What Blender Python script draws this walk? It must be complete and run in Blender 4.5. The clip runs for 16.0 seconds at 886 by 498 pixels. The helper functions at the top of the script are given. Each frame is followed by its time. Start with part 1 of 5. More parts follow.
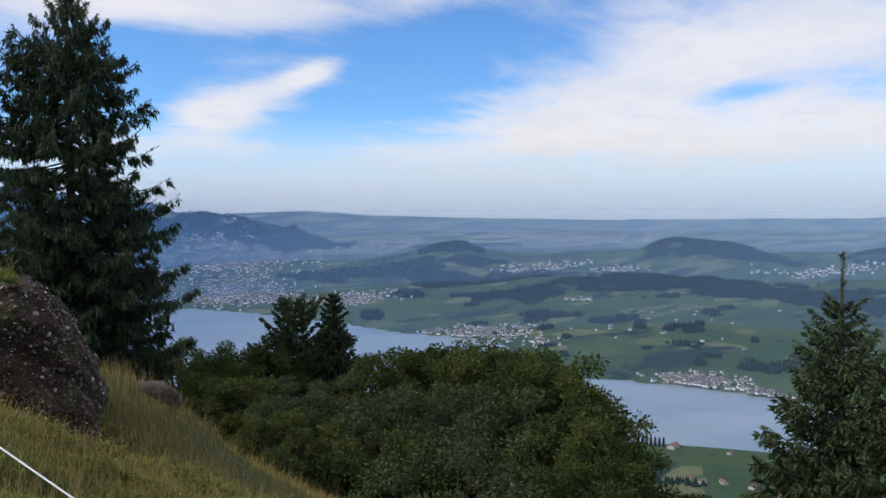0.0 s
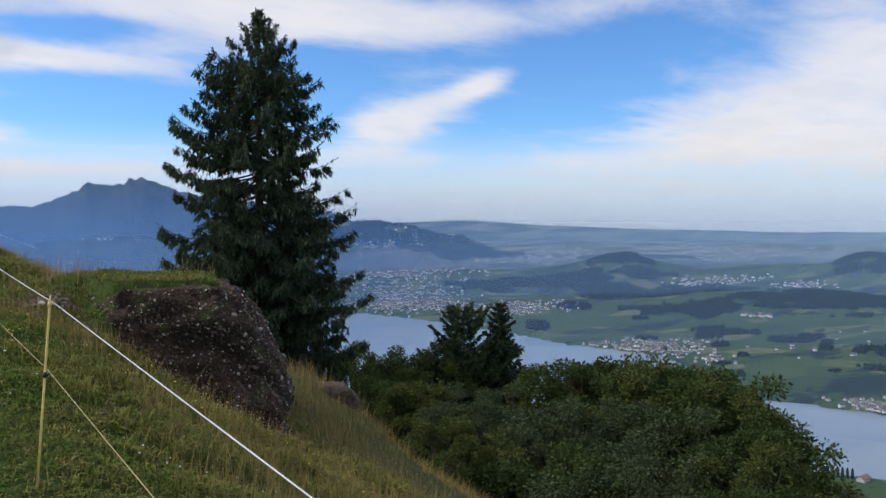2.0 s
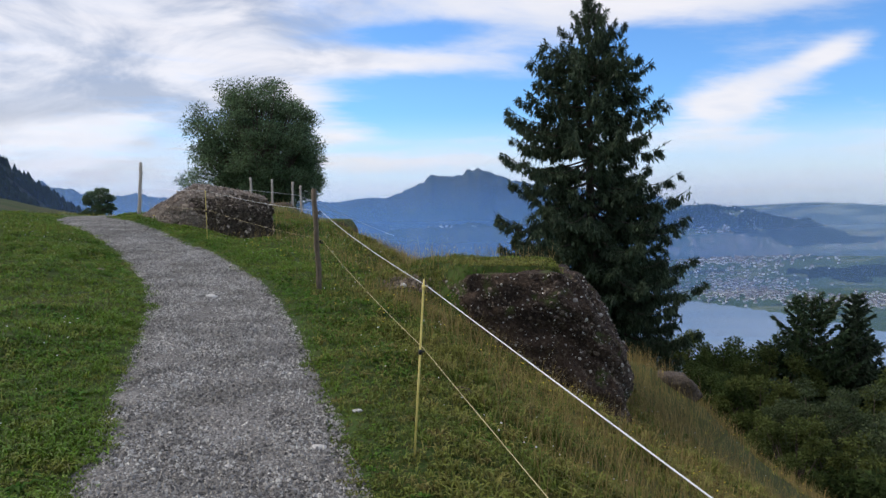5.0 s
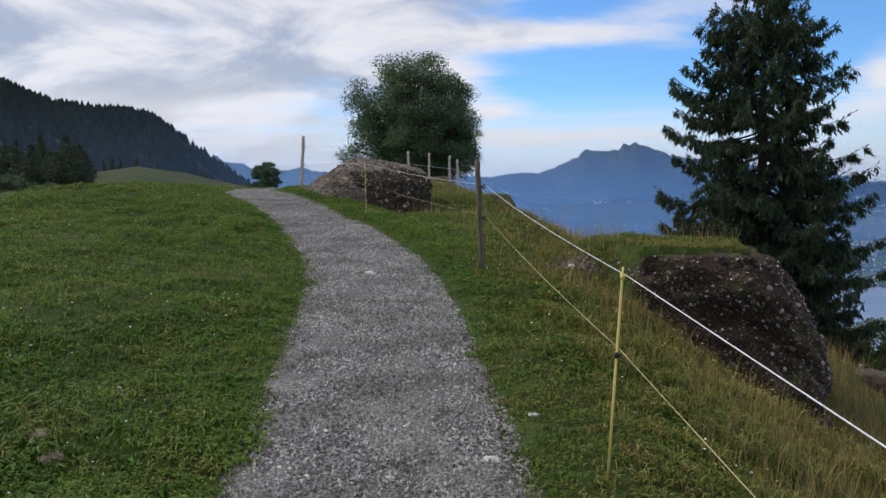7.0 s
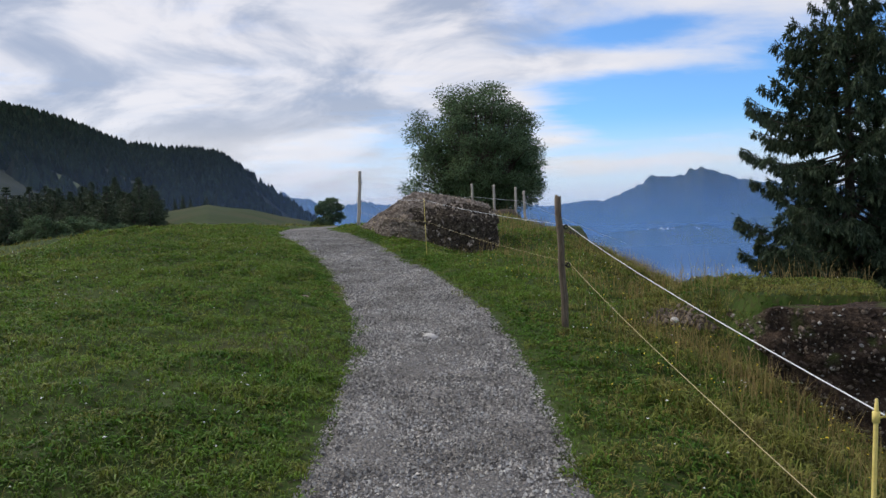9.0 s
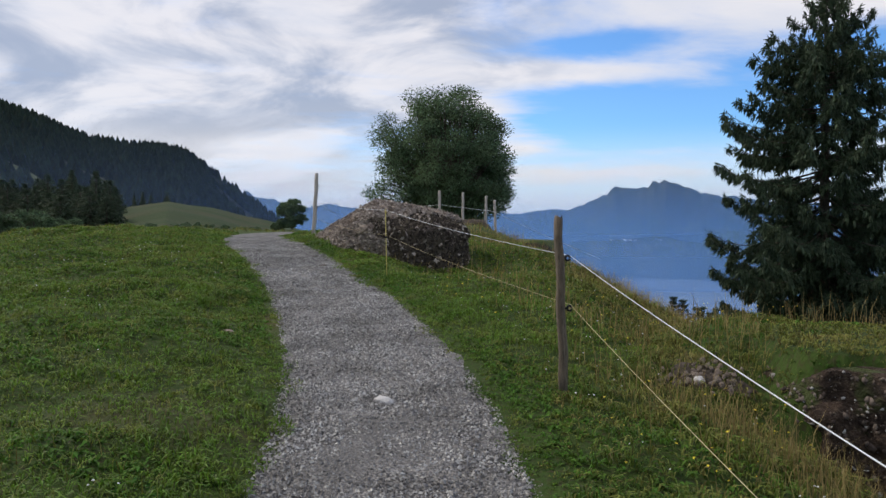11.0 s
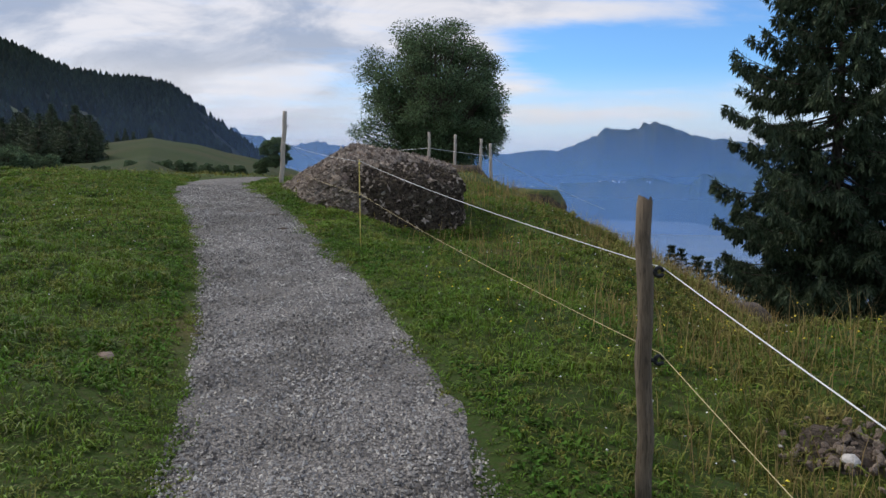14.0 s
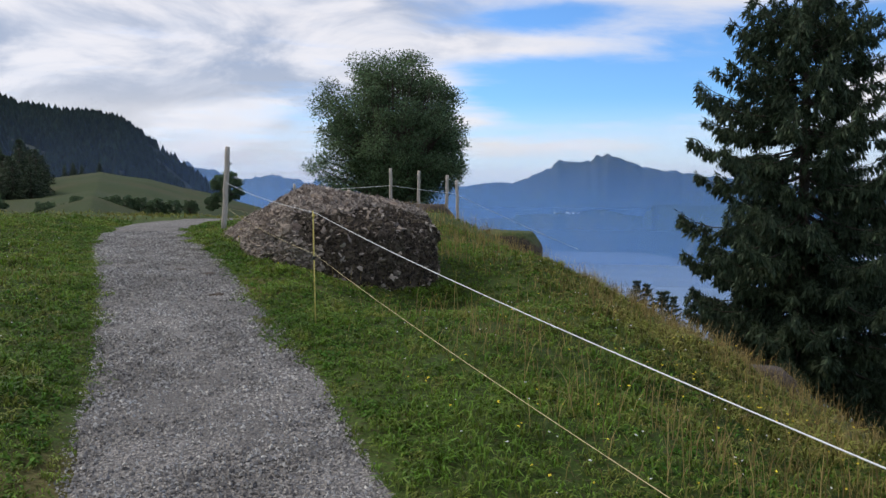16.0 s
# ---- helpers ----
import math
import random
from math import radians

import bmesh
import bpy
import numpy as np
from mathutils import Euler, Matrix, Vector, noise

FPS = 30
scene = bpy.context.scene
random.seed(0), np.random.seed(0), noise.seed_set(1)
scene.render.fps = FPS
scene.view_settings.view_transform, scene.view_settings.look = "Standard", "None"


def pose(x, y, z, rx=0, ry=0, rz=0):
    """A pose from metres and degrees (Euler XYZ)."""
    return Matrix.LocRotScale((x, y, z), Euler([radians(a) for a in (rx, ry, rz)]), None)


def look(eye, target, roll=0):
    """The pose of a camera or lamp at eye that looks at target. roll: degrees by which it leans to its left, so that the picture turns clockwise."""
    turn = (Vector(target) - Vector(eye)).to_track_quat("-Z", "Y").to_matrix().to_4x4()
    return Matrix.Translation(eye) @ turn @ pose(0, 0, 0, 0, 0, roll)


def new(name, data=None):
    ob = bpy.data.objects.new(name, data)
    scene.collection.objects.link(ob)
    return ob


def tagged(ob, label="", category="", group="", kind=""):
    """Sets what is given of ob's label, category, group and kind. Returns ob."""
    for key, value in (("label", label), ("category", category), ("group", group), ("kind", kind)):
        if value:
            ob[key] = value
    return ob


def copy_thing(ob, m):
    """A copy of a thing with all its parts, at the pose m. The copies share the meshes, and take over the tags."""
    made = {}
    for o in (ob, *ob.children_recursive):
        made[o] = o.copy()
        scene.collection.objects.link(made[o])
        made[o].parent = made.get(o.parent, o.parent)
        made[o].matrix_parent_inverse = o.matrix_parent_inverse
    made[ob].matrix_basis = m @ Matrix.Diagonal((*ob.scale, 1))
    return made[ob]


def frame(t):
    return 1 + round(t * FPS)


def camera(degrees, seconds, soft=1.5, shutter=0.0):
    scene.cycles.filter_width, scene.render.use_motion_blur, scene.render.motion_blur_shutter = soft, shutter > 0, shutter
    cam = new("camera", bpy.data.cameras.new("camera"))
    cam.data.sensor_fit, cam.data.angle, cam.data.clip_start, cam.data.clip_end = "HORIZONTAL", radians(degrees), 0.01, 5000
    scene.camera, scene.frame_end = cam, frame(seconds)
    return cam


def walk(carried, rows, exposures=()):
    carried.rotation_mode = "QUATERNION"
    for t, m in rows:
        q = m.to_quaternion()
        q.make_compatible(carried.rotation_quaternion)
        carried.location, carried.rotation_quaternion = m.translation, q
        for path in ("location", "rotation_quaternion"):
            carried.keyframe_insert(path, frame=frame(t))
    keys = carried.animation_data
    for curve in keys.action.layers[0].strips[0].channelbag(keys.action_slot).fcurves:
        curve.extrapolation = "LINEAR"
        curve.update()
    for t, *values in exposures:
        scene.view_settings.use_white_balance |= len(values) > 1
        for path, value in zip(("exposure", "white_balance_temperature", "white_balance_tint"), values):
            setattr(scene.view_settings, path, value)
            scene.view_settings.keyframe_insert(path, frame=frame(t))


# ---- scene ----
cam = camera(56.9, 16.0)
METRES, EYE, TILT, LEAN, TURN = 9.0, 1.55, -10.6, 0.0, -29.5
ROWS = [
    (0.0, 0.0, 0.0, 0.0, 0.06, 7.91, 0.46),
    (0.5, -0.0024, -0.0004, 0.0018, 2.47, 8.72, 0.2),
    (1.0, -0.0047, -0.0033, 0.0014, 5.17, 9.31, -0.45),
    (1.5, -0.0069, -0.0064, 0.0013, 8.41, 8.91, -1.19),
    (2.0, -0.0101, -0.0065, 0.001, 11.45, 8.43, -2.1),
    (2.5, -0.0118, -0.0068, 0.0011, 14.86, 8.05, -2.64),
    (3.0, -0.0147, -0.0057, 0.0004, 18.26, 7.79, -2.92),
    (3.5, -0.017, -0.0078, -0.0002, 22.99, 7.23, -3.5),
    (4.0, -0.0201, -0.0085, -0.0007, 27.06, 6.68, -4.29),
    (6.5, -0.0675, 0.0251, 0.0092, 42.48, 4.72, -6.35),
    (7.0, -0.0939, 0.0454, 0.0097, 44.58, 3.23, -6.77),
    (7.5, -0.1298, 0.0701, 0.0194, 45.53, 3.67, -4.68),
    (8.0, -0.1619, 0.1026, 0.0284, 47.04, 3.77, -5.99),
    (8.5, -0.1946, 0.1312, 0.0339, 50.14, 2.94, -6.49),
    (9.0, -0.2256, 0.1598, 0.0438, 49.2, 4.87, -5.88),
    (11.5, -0.4168, 0.3196, 0.0896, 45.73, 5.58, -7.59),
    (12.0, -0.4471, 0.3492, 0.0934, 44.6, 5.54, -6.79),
    (12.5, -0.4779, 0.3853, 0.1071, 45.35, 4.02, -7.38),
    (13.0, -0.5174, 0.4113, 0.1146, 44.86, 2.8, -8.35),
    (13.5, -0.5551, 0.4446, 0.1249, 44.3, 2.38, -7.35),
    (14.0, -0.5878, 0.473, 0.1374, 45.67, 1.41, -7.94),
    (14.5, -0.6336, 0.5031, 0.1504, 43.54, 3.95, -7.75),
    (15.0, -0.6708, 0.5345, 0.1554, 42.89, 3.5, -7.54),
    (15.5, -0.7132, 0.57, 0.1657, 44.11, 2.24, -7.25),
    (16.0, -0.7539, 0.5993, 0.1779, 42.63, 4.08, -7.2),
]
walk(cam, [(t, pose(0, 0, EYE, TILT, LEAN, TURN) @ pose(METRES * x, METRES * y, METRES * z, 90 + pitch, roll, yaw)) for t, x, y, z, yaw, pitch, roll in ROWS],
     exposures=[(0.0, 0.21, 6450, 11.0), (2.5, 0.18, 6450, 11.0), (3.0, 0.24, 6450, 11.0), (4.0, 0.34, 6450, 11.0), (7.0, 0.2, 6600, 11.0), (8.5, 0.15, 6600, 11.0), (9.0, 0.21, 6600, 11.0), (11.5, 0.2, 6600, 11.0), (13.5, 0.19, 6600, 11.0), (14.0, 0.17, 6600, 11.0), (14.5, 0.25, 6600, 11.0), (16.0, 0.25, 6600, 11.0)])

# ---------------------------------------------------------------- node helpers


class Nodes:
    """Short hand for building a node tree."""

    def __init__(self, tree):
        self.tree = tree
        tree.nodes.clear()

    def add(self, kind, props=(), **sockets):
        n = self.tree.nodes.new(kind)
        for key, value in props:
            setattr(n, key, value)
        for key, value in sockets.items():
            self.put(n.inputs[int(key[1:])] if key[0] == "i" and key[1:].isdigit() else n.inputs[key.replace("_", " ")], value)
        return n

    def put(self, socket, value):
        if isinstance(value, bpy.types.NodeSocket):
            self.tree.links.new(value, socket)
        else:
            socket.default_value = value

    def math(self, op, a, b=0.0, c=0.0, clamp=False):
        n = self.add("ShaderNodeMath", (("operation", op), ("use_clamp", clamp)), i0=a, i1=b, i2=c)
        return n.outputs[0]

    def mix(self, fac, a, b, blend="MIX"):
        n = self.add("ShaderNodeMix", (("data_type", "RGBA"), ("blend_type", blend)))
        self.put(n.inputs[0], fac)
        self.put(n.inputs[6], a if not isinstance(a, tuple) else (*a, 1))
        self.put(n.inputs[7], b if not isinstance(b, tuple) else (*b, 1))
        return n.outputs[2]

    def noise(self, vector, scale, detail=4.0, rough=0.55, distort=0.0):
        n = self.add("ShaderNodeTexNoise", (), Vector=vector, Scale=scale, Detail=detail, Roughness=rough, Distortion=distort)
        return n.outputs[0]

    def ramp(self, value, lo, hi, out_lo=0.0, out_hi=1.0, smooth=True):
        n = self.add("ShaderNodeMapRange", (("interpolation_type", "SMOOTHSTEP" if smooth else "LINEAR"),), i0=value, i1=lo, i2=hi, i3=out_lo, i4=out_hi)
        return n.outputs[0]


# ---------------------------------------------------------------- sky, sun
SUN_AZ, SUN_EL = -75.0, 42.0
world = bpy.data.worlds.new("sky")
scene.world = world
world.use_nodes = True
W = Nodes(world.node_tree)
sky = W.add("ShaderNodeTexSky", (("sky_type", "NISHITA"), ("sun_disc", False), ("sun_elevation", radians(SUN_EL)), ("sun_rotation", radians(SUN_AZ)), ("altitude", 1400.0), ("air_density", 1.0), ("dust_density", 0.6), ("ozone_density", 2.2)))
direction = W.add("ShaderNodeTexCoord").outputs["Generated"]
part_xyz = W.add("ShaderNodeSeparateXYZ", (), Vector=direction)
dx, dy, dz = part_xyz.outputs
az = W.math("MULTIPLY", W.math("ARCTAN2", dx, dy), 57.2958)
el = W.math("MULTIPLY", W.math("ARCSINE", dz), 57.2958)
# cloud sheet, drawn on a flat layer overhead so that it flattens towards the horizon
lift = W.math("ADD", W.math("MAXIMUM", dz, 0.0), 0.085)
px, py = W.math("DIVIDE", dx, lift), W.math("DIVIDE", dy, lift)
layer = W.add("ShaderNodeCombineXYZ", (), X=W.math("ADD", W.math("MULTIPLY", px, 0.75), W.math("MULTIPLY", py, 0.45)), Y=W.math("SUBTRACT", W.math("MULTIPLY", py, 1.0), W.math("MULTIPLY", px, 0.6)), Z=0.0).outputs[0]
big = W.noise(layer, 0.55, 7.0, 0.62, 0.55)
fine = W.noise(layer, 2.3, 6.0, 0.6, 0.3)
wisp = W.math("ADD", W.math("MULTIPLY", big, 0.62), W.math("MULTIPLY", fine, 0.38))


def bank(a, e, wide, high, amount, slant=0.0):
    """A broad rise or hole in the cloud cover round one direction."""
    u = W.math("DIVIDE", W.math("SUBTRACT", az, a), wide)
    v = W.math("DIVIDE", W.math("SUBTRACT", W.math("SUBTRACT", el, e), W.math("MULTIPLY", W.math("SUBTRACT", az, a), slant)), high)
    q = W.math("ADD", W.math("MULTIPLY", u, u), W.math("MULTIPLY", v, v))
    return W.math("MULTIPLY", W.math("EXPONENT", W.math("MULTIPLY", q, -1.0)), amount)


BANKS = [
    (-38, 9, 22, 12, 0.34, 0.0), (-19, 15, 9, 6, 0.22, 0.0), (-15, 7.5, 4.0, 2.2, 0.20, -0.2), (-8, 10.2, 8, 0.9, 0.30, -0.03), (-6, 12.2, 5.5, 0.8, -0.22, 0.05),
    (3, 14.5, 11, 2.6, 0.30, 0.06), (17, 13.6, 14, 1.8, 0.34, 0.05), (14.5, 6.7, 4.3, 1.7, 0.34, 0.22), (20.5, 9.3, 2.4, 0.9, 0.40, 0.25), (30, 4.2, 26, 0.8, 0.12, 0.0), (26, 9, 6, 4, -0.16, 0.25),
    (45, 8.5, 13, 3.6, 0.32, 0.22), (56, 5.5, 16, 2.2, 0.24, 0.05), (50, 7.6, 3.0, 0.7, -0.25, 0.1), (-5, 6.8, 9, 2.6, -0.20, 0.0), (-12, 5.2, 3.0, 0.8, 0.20, 0.05), (-7, 3.4, 9, 0.7, 0.22, 0.0),
    (22, 16, 8, 3, -0.1, 0.0), (9, 8.5, 3.0, 3.0, -0.2, 0.0), (75, 25, 60, 25, 0.1, 0.0), (180, 30, 60, 40, 0.25, 0.0), (-120, 30, 60, 40, 0.25, 0.0), (0, 75, 400, 34, 0.24, 0.0),
]
cover = wisp
for row in BANKS:
    cover = W.math("ADD", cover, bank(*row))
# nothing but a few thin streaks close above the horizon
cloud = W.ramp(cover, 0.49, 0.84)
heavy = W.ramp(W.math("ADD", bank(-38, 9, 24, 15, 1.0), bank(-19, 15, 10, 8, 0.7)), 0.25, 0.8)
blotch = W.add("ShaderNodeCombineXYZ", (), X=W.math("MULTIPLY", az, 0.075), Y=W.math("MULTIPLY", el, 0.17), Z=0.0).outputs[0]
dull = W.noise(blotch, 1.25, 7.0, 0.56, 0.5)
grey = W.math("MULTIPLY", heavy, W.ramp(dull, 0.40, 0.64))
cloud_colour = W.mix(grey, (0.88, 0.87, 0.90), (0.40, 0.46, 0.59))
veined = W.math("MULTIPLY", W.ramp(W.math("ADD", W.math("MULTIPLY", fine, 0.6), W.math("MULTIPLY", dull, 0.4)), 0.42, 0.62), 0.5)
cloud_colour = W.mix(veined, cloud_colour, W.mix(grey, (0.66, 0.72, 0.84), (0.44, 0.50, 0.62)))
cream = W.math("MULTIPLY", W.ramp(el, 9.0, 2.0), W.ramp(dull, 0.40, 0.62))
cloud_colour = W.mix(W.math("MULTIPLY", cream, 0.55), cloud_colour, (1.0, 0.88, 0.72))
clear = W.mix(1.0, sky.outputs[0], (0.082, 0.126, 0.170), "MULTIPLY")
mist = W.ramp(el, 7.0, 0.4)
clear = W.mix(W.math("MULTIPLY", mist, 0.85), clear, (0.93, 0.96, 0.98))
heaven = W.mix(W.math("MULTIPLY", cloud, 0.93), clear, cloud_colour)
W.add("ShaderNodeOutputWorld", (), Surface=W.add("ShaderNodeBackground", (), Color=heaven, Strength=0.85).outputs[0])

sun = new("sun", bpy.data.lights.new("sun", "SUN"))
sun.data.energy, sun.data.angle, sun.data.color = 2.1, radians(10), (1.0, 0.93, 0.82)
sun_way = Vector((math.sin(radians(SUN_AZ)) * math.cos(radians(SUN_EL)), math.cos(radians(SUN_AZ)) * math.cos(radians(SUN_EL)), math.sin(radians(SUN_EL))))
sun.matrix_world = look(sun_way * 60, (0, 0, 0))

# ---------------------------------------------------------------- materials


def material(name, colours, scales=(6.0, 90.0), rough=0.85, bump=0.3, bump_scale=60.0, bump_dist=0.01, spots=None, island=0.0, random_object=0.0, translucent=0.0, metallic=0.0, specular=0.3, stretch=None):
    """A surface of three colours mixed by a coarse and a fine noise, with relief, spots and piece by piece variation."""
    m = bpy.data.materials.new(name)
    m.use_nodes = True
    N = Nodes(m.node_tree)
    place = N.add("ShaderNodeTexCoord").outputs["Object"]
    if stretch:
        place = N.add("ShaderNodeMapping", (), Vector=place, Scale=stretch).outputs[0]
    coarse = N.noise(place, scales[0], 5.0, 0.6, 0.3)
    grain = N.noise(place, scales[1], 4.0, 0.6)
    col = N.mix(N.ramp(coarse, 0.36, 0.64), colours[0], colours[1])
    col = N.mix(N.ramp(grain, 0.45, 0.72), col, colours[2])
    if spots:
        colour, scale, lo, hi = spots
        col = N.mix(N.ramp(N.noise(place, scale, 3.0, 0.5, 0.5), lo, hi), col, colour)
    if island or random_object:
        chance = N.add("ShaderNodeNewGeometry").outputs["Random Per Island"] if island else N.add("ShaderNodeObjectInfo").outputs["Random"]
        k = island or random_object
        light = N.ramp(chance, 0.0, 1.0, 1.0 - k, 1.0 + k, smooth=False)
        col = N.add("ShaderNodeHueSaturation", (), Color=col, Value=light, Hue=N.ramp(chance, 0.0, 1.0, 0.5 - 0.03 * k, 0.5 + 0.03 * k, smooth=False)).outputs[0]
    relief = N.add("ShaderNodeBump", (), Strength=bump, Distance=bump_dist, Height=N.noise(place, bump_scale, 5.0, 0.6)).outputs[0]
    skin = N.add("ShaderNodeBsdfPrincipled", (), Base_Color=col, Roughness=rough, Metallic=metallic, Normal=relief)
    skin.inputs["Specular IOR Level"].default_value = specular
    out = skin.outputs[0]
    if translucent:
        glow = N.add("ShaderNodeBsdfTranslucent", (), Color=col).outputs[0]
        out = N.add("ShaderNodeMixShader", (), i0=translucent, i1=out, i2=glow).outputs[0]
    N.add("ShaderNodeOutputMaterial", (), Surface=out)
    return m


GRASS = material("grass_blades", [(0.068, 0.138, 0.013), (0.138, 0.216, 0.024), (0.190, 0.200, 0.040)], (0.55, 4.0), 0.6, 0.0, island=0.6, translucent=0.35, specular=0.25)
BROW = material("brow_grass", [(0.098, 0.130, 0.022), (0.180, 0.184, 0.040), (0.260, 0.210, 0.072)], (0.9, 5.0), 0.65, 0.0, island=0.6, translucent=0.3, specular=0.15)
HERB = material("herb_leaves", [(0.058, 0.130, 0.018), (0.098, 0.180, 0.026), (0.040, 0.088, 0.014)], (0.8, 6.0), 0.75, 0.0, island=0.5, translucent=0.3, specular=0.12)
HAY = material("dry_grass", [(0.27, 0.195, 0.075), (0.36, 0.26, 0.10), (0.17, 0.145, 0.055)], (0.6, 5.0), 0.7, 0.0, island=0.35, translucent=0.25, specular=0.2)
EARTH = material("dark_earth", [(0.055, 0.04, 0.024), (0.09, 0.065, 0.04), (0.035, 0.028, 0.018)], (3.0, 40.0), 0.95, 0.8, 30.0, 0.03)
GRAVEL = bpy.data.materials.new("gravel_bed")
GRAVEL.use_nodes = True
N = Nodes(GRAVEL.node_tree)
spot = N.add("ShaderNodeTexCoord").outputs["Object"]
cells = N.add("ShaderNodeTexVoronoi", (("feature", "F1"),), Vector=spot, Scale=62.0, Randomness=1.0)
cells_b = N.add("ShaderNodeTexVoronoi", (("feature", "F1"),), Vector=spot, Scale=140.0, Randomness=1.0)
tone = N.math("ADD", N.math("MULTIPLY", N.add("ShaderNodeSeparateColor", (), Color=cells.outputs["Color"]).outputs[0], 0.6), N.math("MULTIPLY", N.add("ShaderNodeSeparateColor", (), Color=cells_b.outputs["Color"]).outputs[1], 0.4))
col = N.mix(N.ramp(tone, 0.15, 0.85, smooth=False), (0.080, 0.074, 0.067), (0.37, 0.350, 0.322))
col = N.mix(N.ramp(N.noise(spot, 1.1, 4.0, 0.6), 0.42, 0.68), col, (0.14, 0.132, 0.12))
col = N.mix(N.ramp(cells.outputs["Distance"], 0.35, 0.75, 0.0, 0.6), col, (0.06, 0.055, 0.05))
depth = N.math("SUBTRACT", 1.0, N.math("ADD", cells.outputs["Distance"], N.math("MULTIPLY", cells_b.outputs["Distance"], 0.4)))
relief = N.add("ShaderNodeBump", (), Strength=1.0, Distance=0.012, Height=depth).outputs[0]
N.add("ShaderNodeOutputMaterial", (), Surface=N.add("ShaderNodeBsdfPrincipled", (), Base_Color=col, Roughness=0.9, Normal=relief).outputs[0])
CHIP = material("gravel_stone", [(0.235, 0.220, 0.198), (0.40, 0.380, 0.350), (0.12, 0.112, 0.101)], (2.0, 60.0), 0.85, 0.4, 90.0, 0.004, island=0.7)
PALE_STONE = material("pale_limestone", [(0.50, 0.48, 0.45), (0.42, 0.40, 0.37), (0.58, 0.56, 0.53)], (8.0, 60.0), 0.85, 0.6, 50.0, 0.01)
ROCK = material("dark_conglomerate", [(0.026, 0.017, 0.012), (0.062, 0.040, 0.027), (0.105, 0.074, 0.052)], (2.2, 26.0), 0.95, 1.0, 16.0, 0.08, spots=((0.06, 0.075, 0.022), 3.0, 0.56, 0.68))
MOUND = material("weathered_conglomerate", [(0.085, 0.066, 0.050), (0.130, 0.103, 0.080), (0.055, 0.043, 0.032)], (1.5, 22.0), 0.95, 1.0, 18.0, 0.06, spots=((0.05, 0.065, 0.02), 1.4, 0.60, 0.72))
COBBLE = material("cobble", [(0.19, 0.142, 0.108), (0.29, 0.235, 0.190), (0.105, 0.078, 0.059)], (3.0, 25.0), 0.9, 0.6, 40.0, 0.01, random_object=0.4)
COBBLE_MIX = material("cobbles_small", [(0.22, 0.180, 0.146), (0.33, 0.283, 0.238), (0.14, 0.110, 0.087)], (3.0, 25.0), 0.9, 0.6, 40.0, 0.01, island=0.38)
PEBBLE_DARK = material("embedded_pebbles", [(0.080, 0.058, 0.044), (0.165, 0.128, 0.104), (0.038, 0.028, 0.022)], (3.0, 30.0), 0.9, 0.6, 40.0, 0.01, island=0.6)
# colour dark for moss and for the shade on the mound's blunt face
PEBBLE_FACE = material("mossy_shaded_pebbles", [(0.040, 0.030, 0.021), (0.070, 0.054, 0.037), (0.024, 0.019, 0.013)], (3.0, 30.0), 0.9, 0.6, 40.0, 0.01, island=0.55)
PEBBLE_ONE = material("set_pebble", [(0.09, 0.066, 0.050), (0.18, 0.142, 0.115), (0.05, 0.038, 0.03)], (5.0, 40.0), 0.9, 0.6, 40.0, 0.01, random_object=0.5)
LICHEN_ONE = material("lichened_pebble", [(0.46, 0.43, 0.39), (0.36, 0.33, 0.29), (0.54, 0.52, 0.48)], (14.0, 70.0), 0.95, 0.6, 50.0, 0.01, random_object=0.35)
LICHEN = material("lichen_pebbles", [(0.42, 0.40, 0.37), (0.34, 0.32, 0.29), (0.5, 0.49, 0.46)], (6.0, 40.0), 0.95, 0.5, 40.0, 0.01, island=0.3)
TURF_ROCK = bpy.data.materials.new("turf_topped_rock")
TURF_ROCK.use_nodes = True
N = Nodes(TURF_ROCK.node_tree)
spot = N.add("ShaderNodeTexCoord").outputs["Object"]
level = N.add("ShaderNodeSeparateXYZ", (), Vector=N.add("ShaderNodeNewGeometry").outputs["Normal"]).outputs[2]
bare = N.mix(N.ramp(N.noise(spot, 9.0, 5.0, 0.65), 0.4, 0.62), (0.035, 0.026, 0.019), (0.095, 0.075, 0.056))
green = N.mix(N.ramp(N.noise(spot, 14.0, 5.0, 0.65), 0.38, 0.62), (0.050, 0.085, 0.018), (0.115, 0.125, 0.038))
col = N.mix(N.ramp(N.math("ADD", level, N.math("MULTIPLY", N.noise(spot, 4.0, 4.0, 0.6), 0.5)), 0.62, 0.86), bare, green)
relief = N.add("ShaderNodeBump", (), Strength=1.0, Distance=0.05, Height=N.noise(spot, 26.0, 5.0, 0.65)).outputs[0]
N.add("ShaderNodeOutputMaterial", (), Surface=N.add("ShaderNodeBsdfPrincipled", (), Base_Color=col, Roughness=0.95, Normal=relief).outputs[0])
WOOD = material("grey_wood", [(0.115, 0.088, 0.060), (0.18, 0.142, 0.10), (0.055, 0.042, 0.030)], (4.0, 30.0), 0.85, 0.8, 30.0, 0.006, stretch=(6, 6, 0.5))
WOOD_PALE = material("pale_weathered_wood", [(0.38, 0.34, 0.29), (0.48, 0.44, 0.38), (0.26, 0.23, 0.19)], (4.0, 30.0), 0.85, 0.6, 30.0, 0.005, stretch=(6, 6, 0.5))
YELLOW = material("yellow_plastic", [(0.72, 0.58, 0.16), (0.78, 0.64, 0.22), (0.62, 0.50, 0.14)], (8.0, 80.0), 0.45, 0.1, 80.0, 0.001)
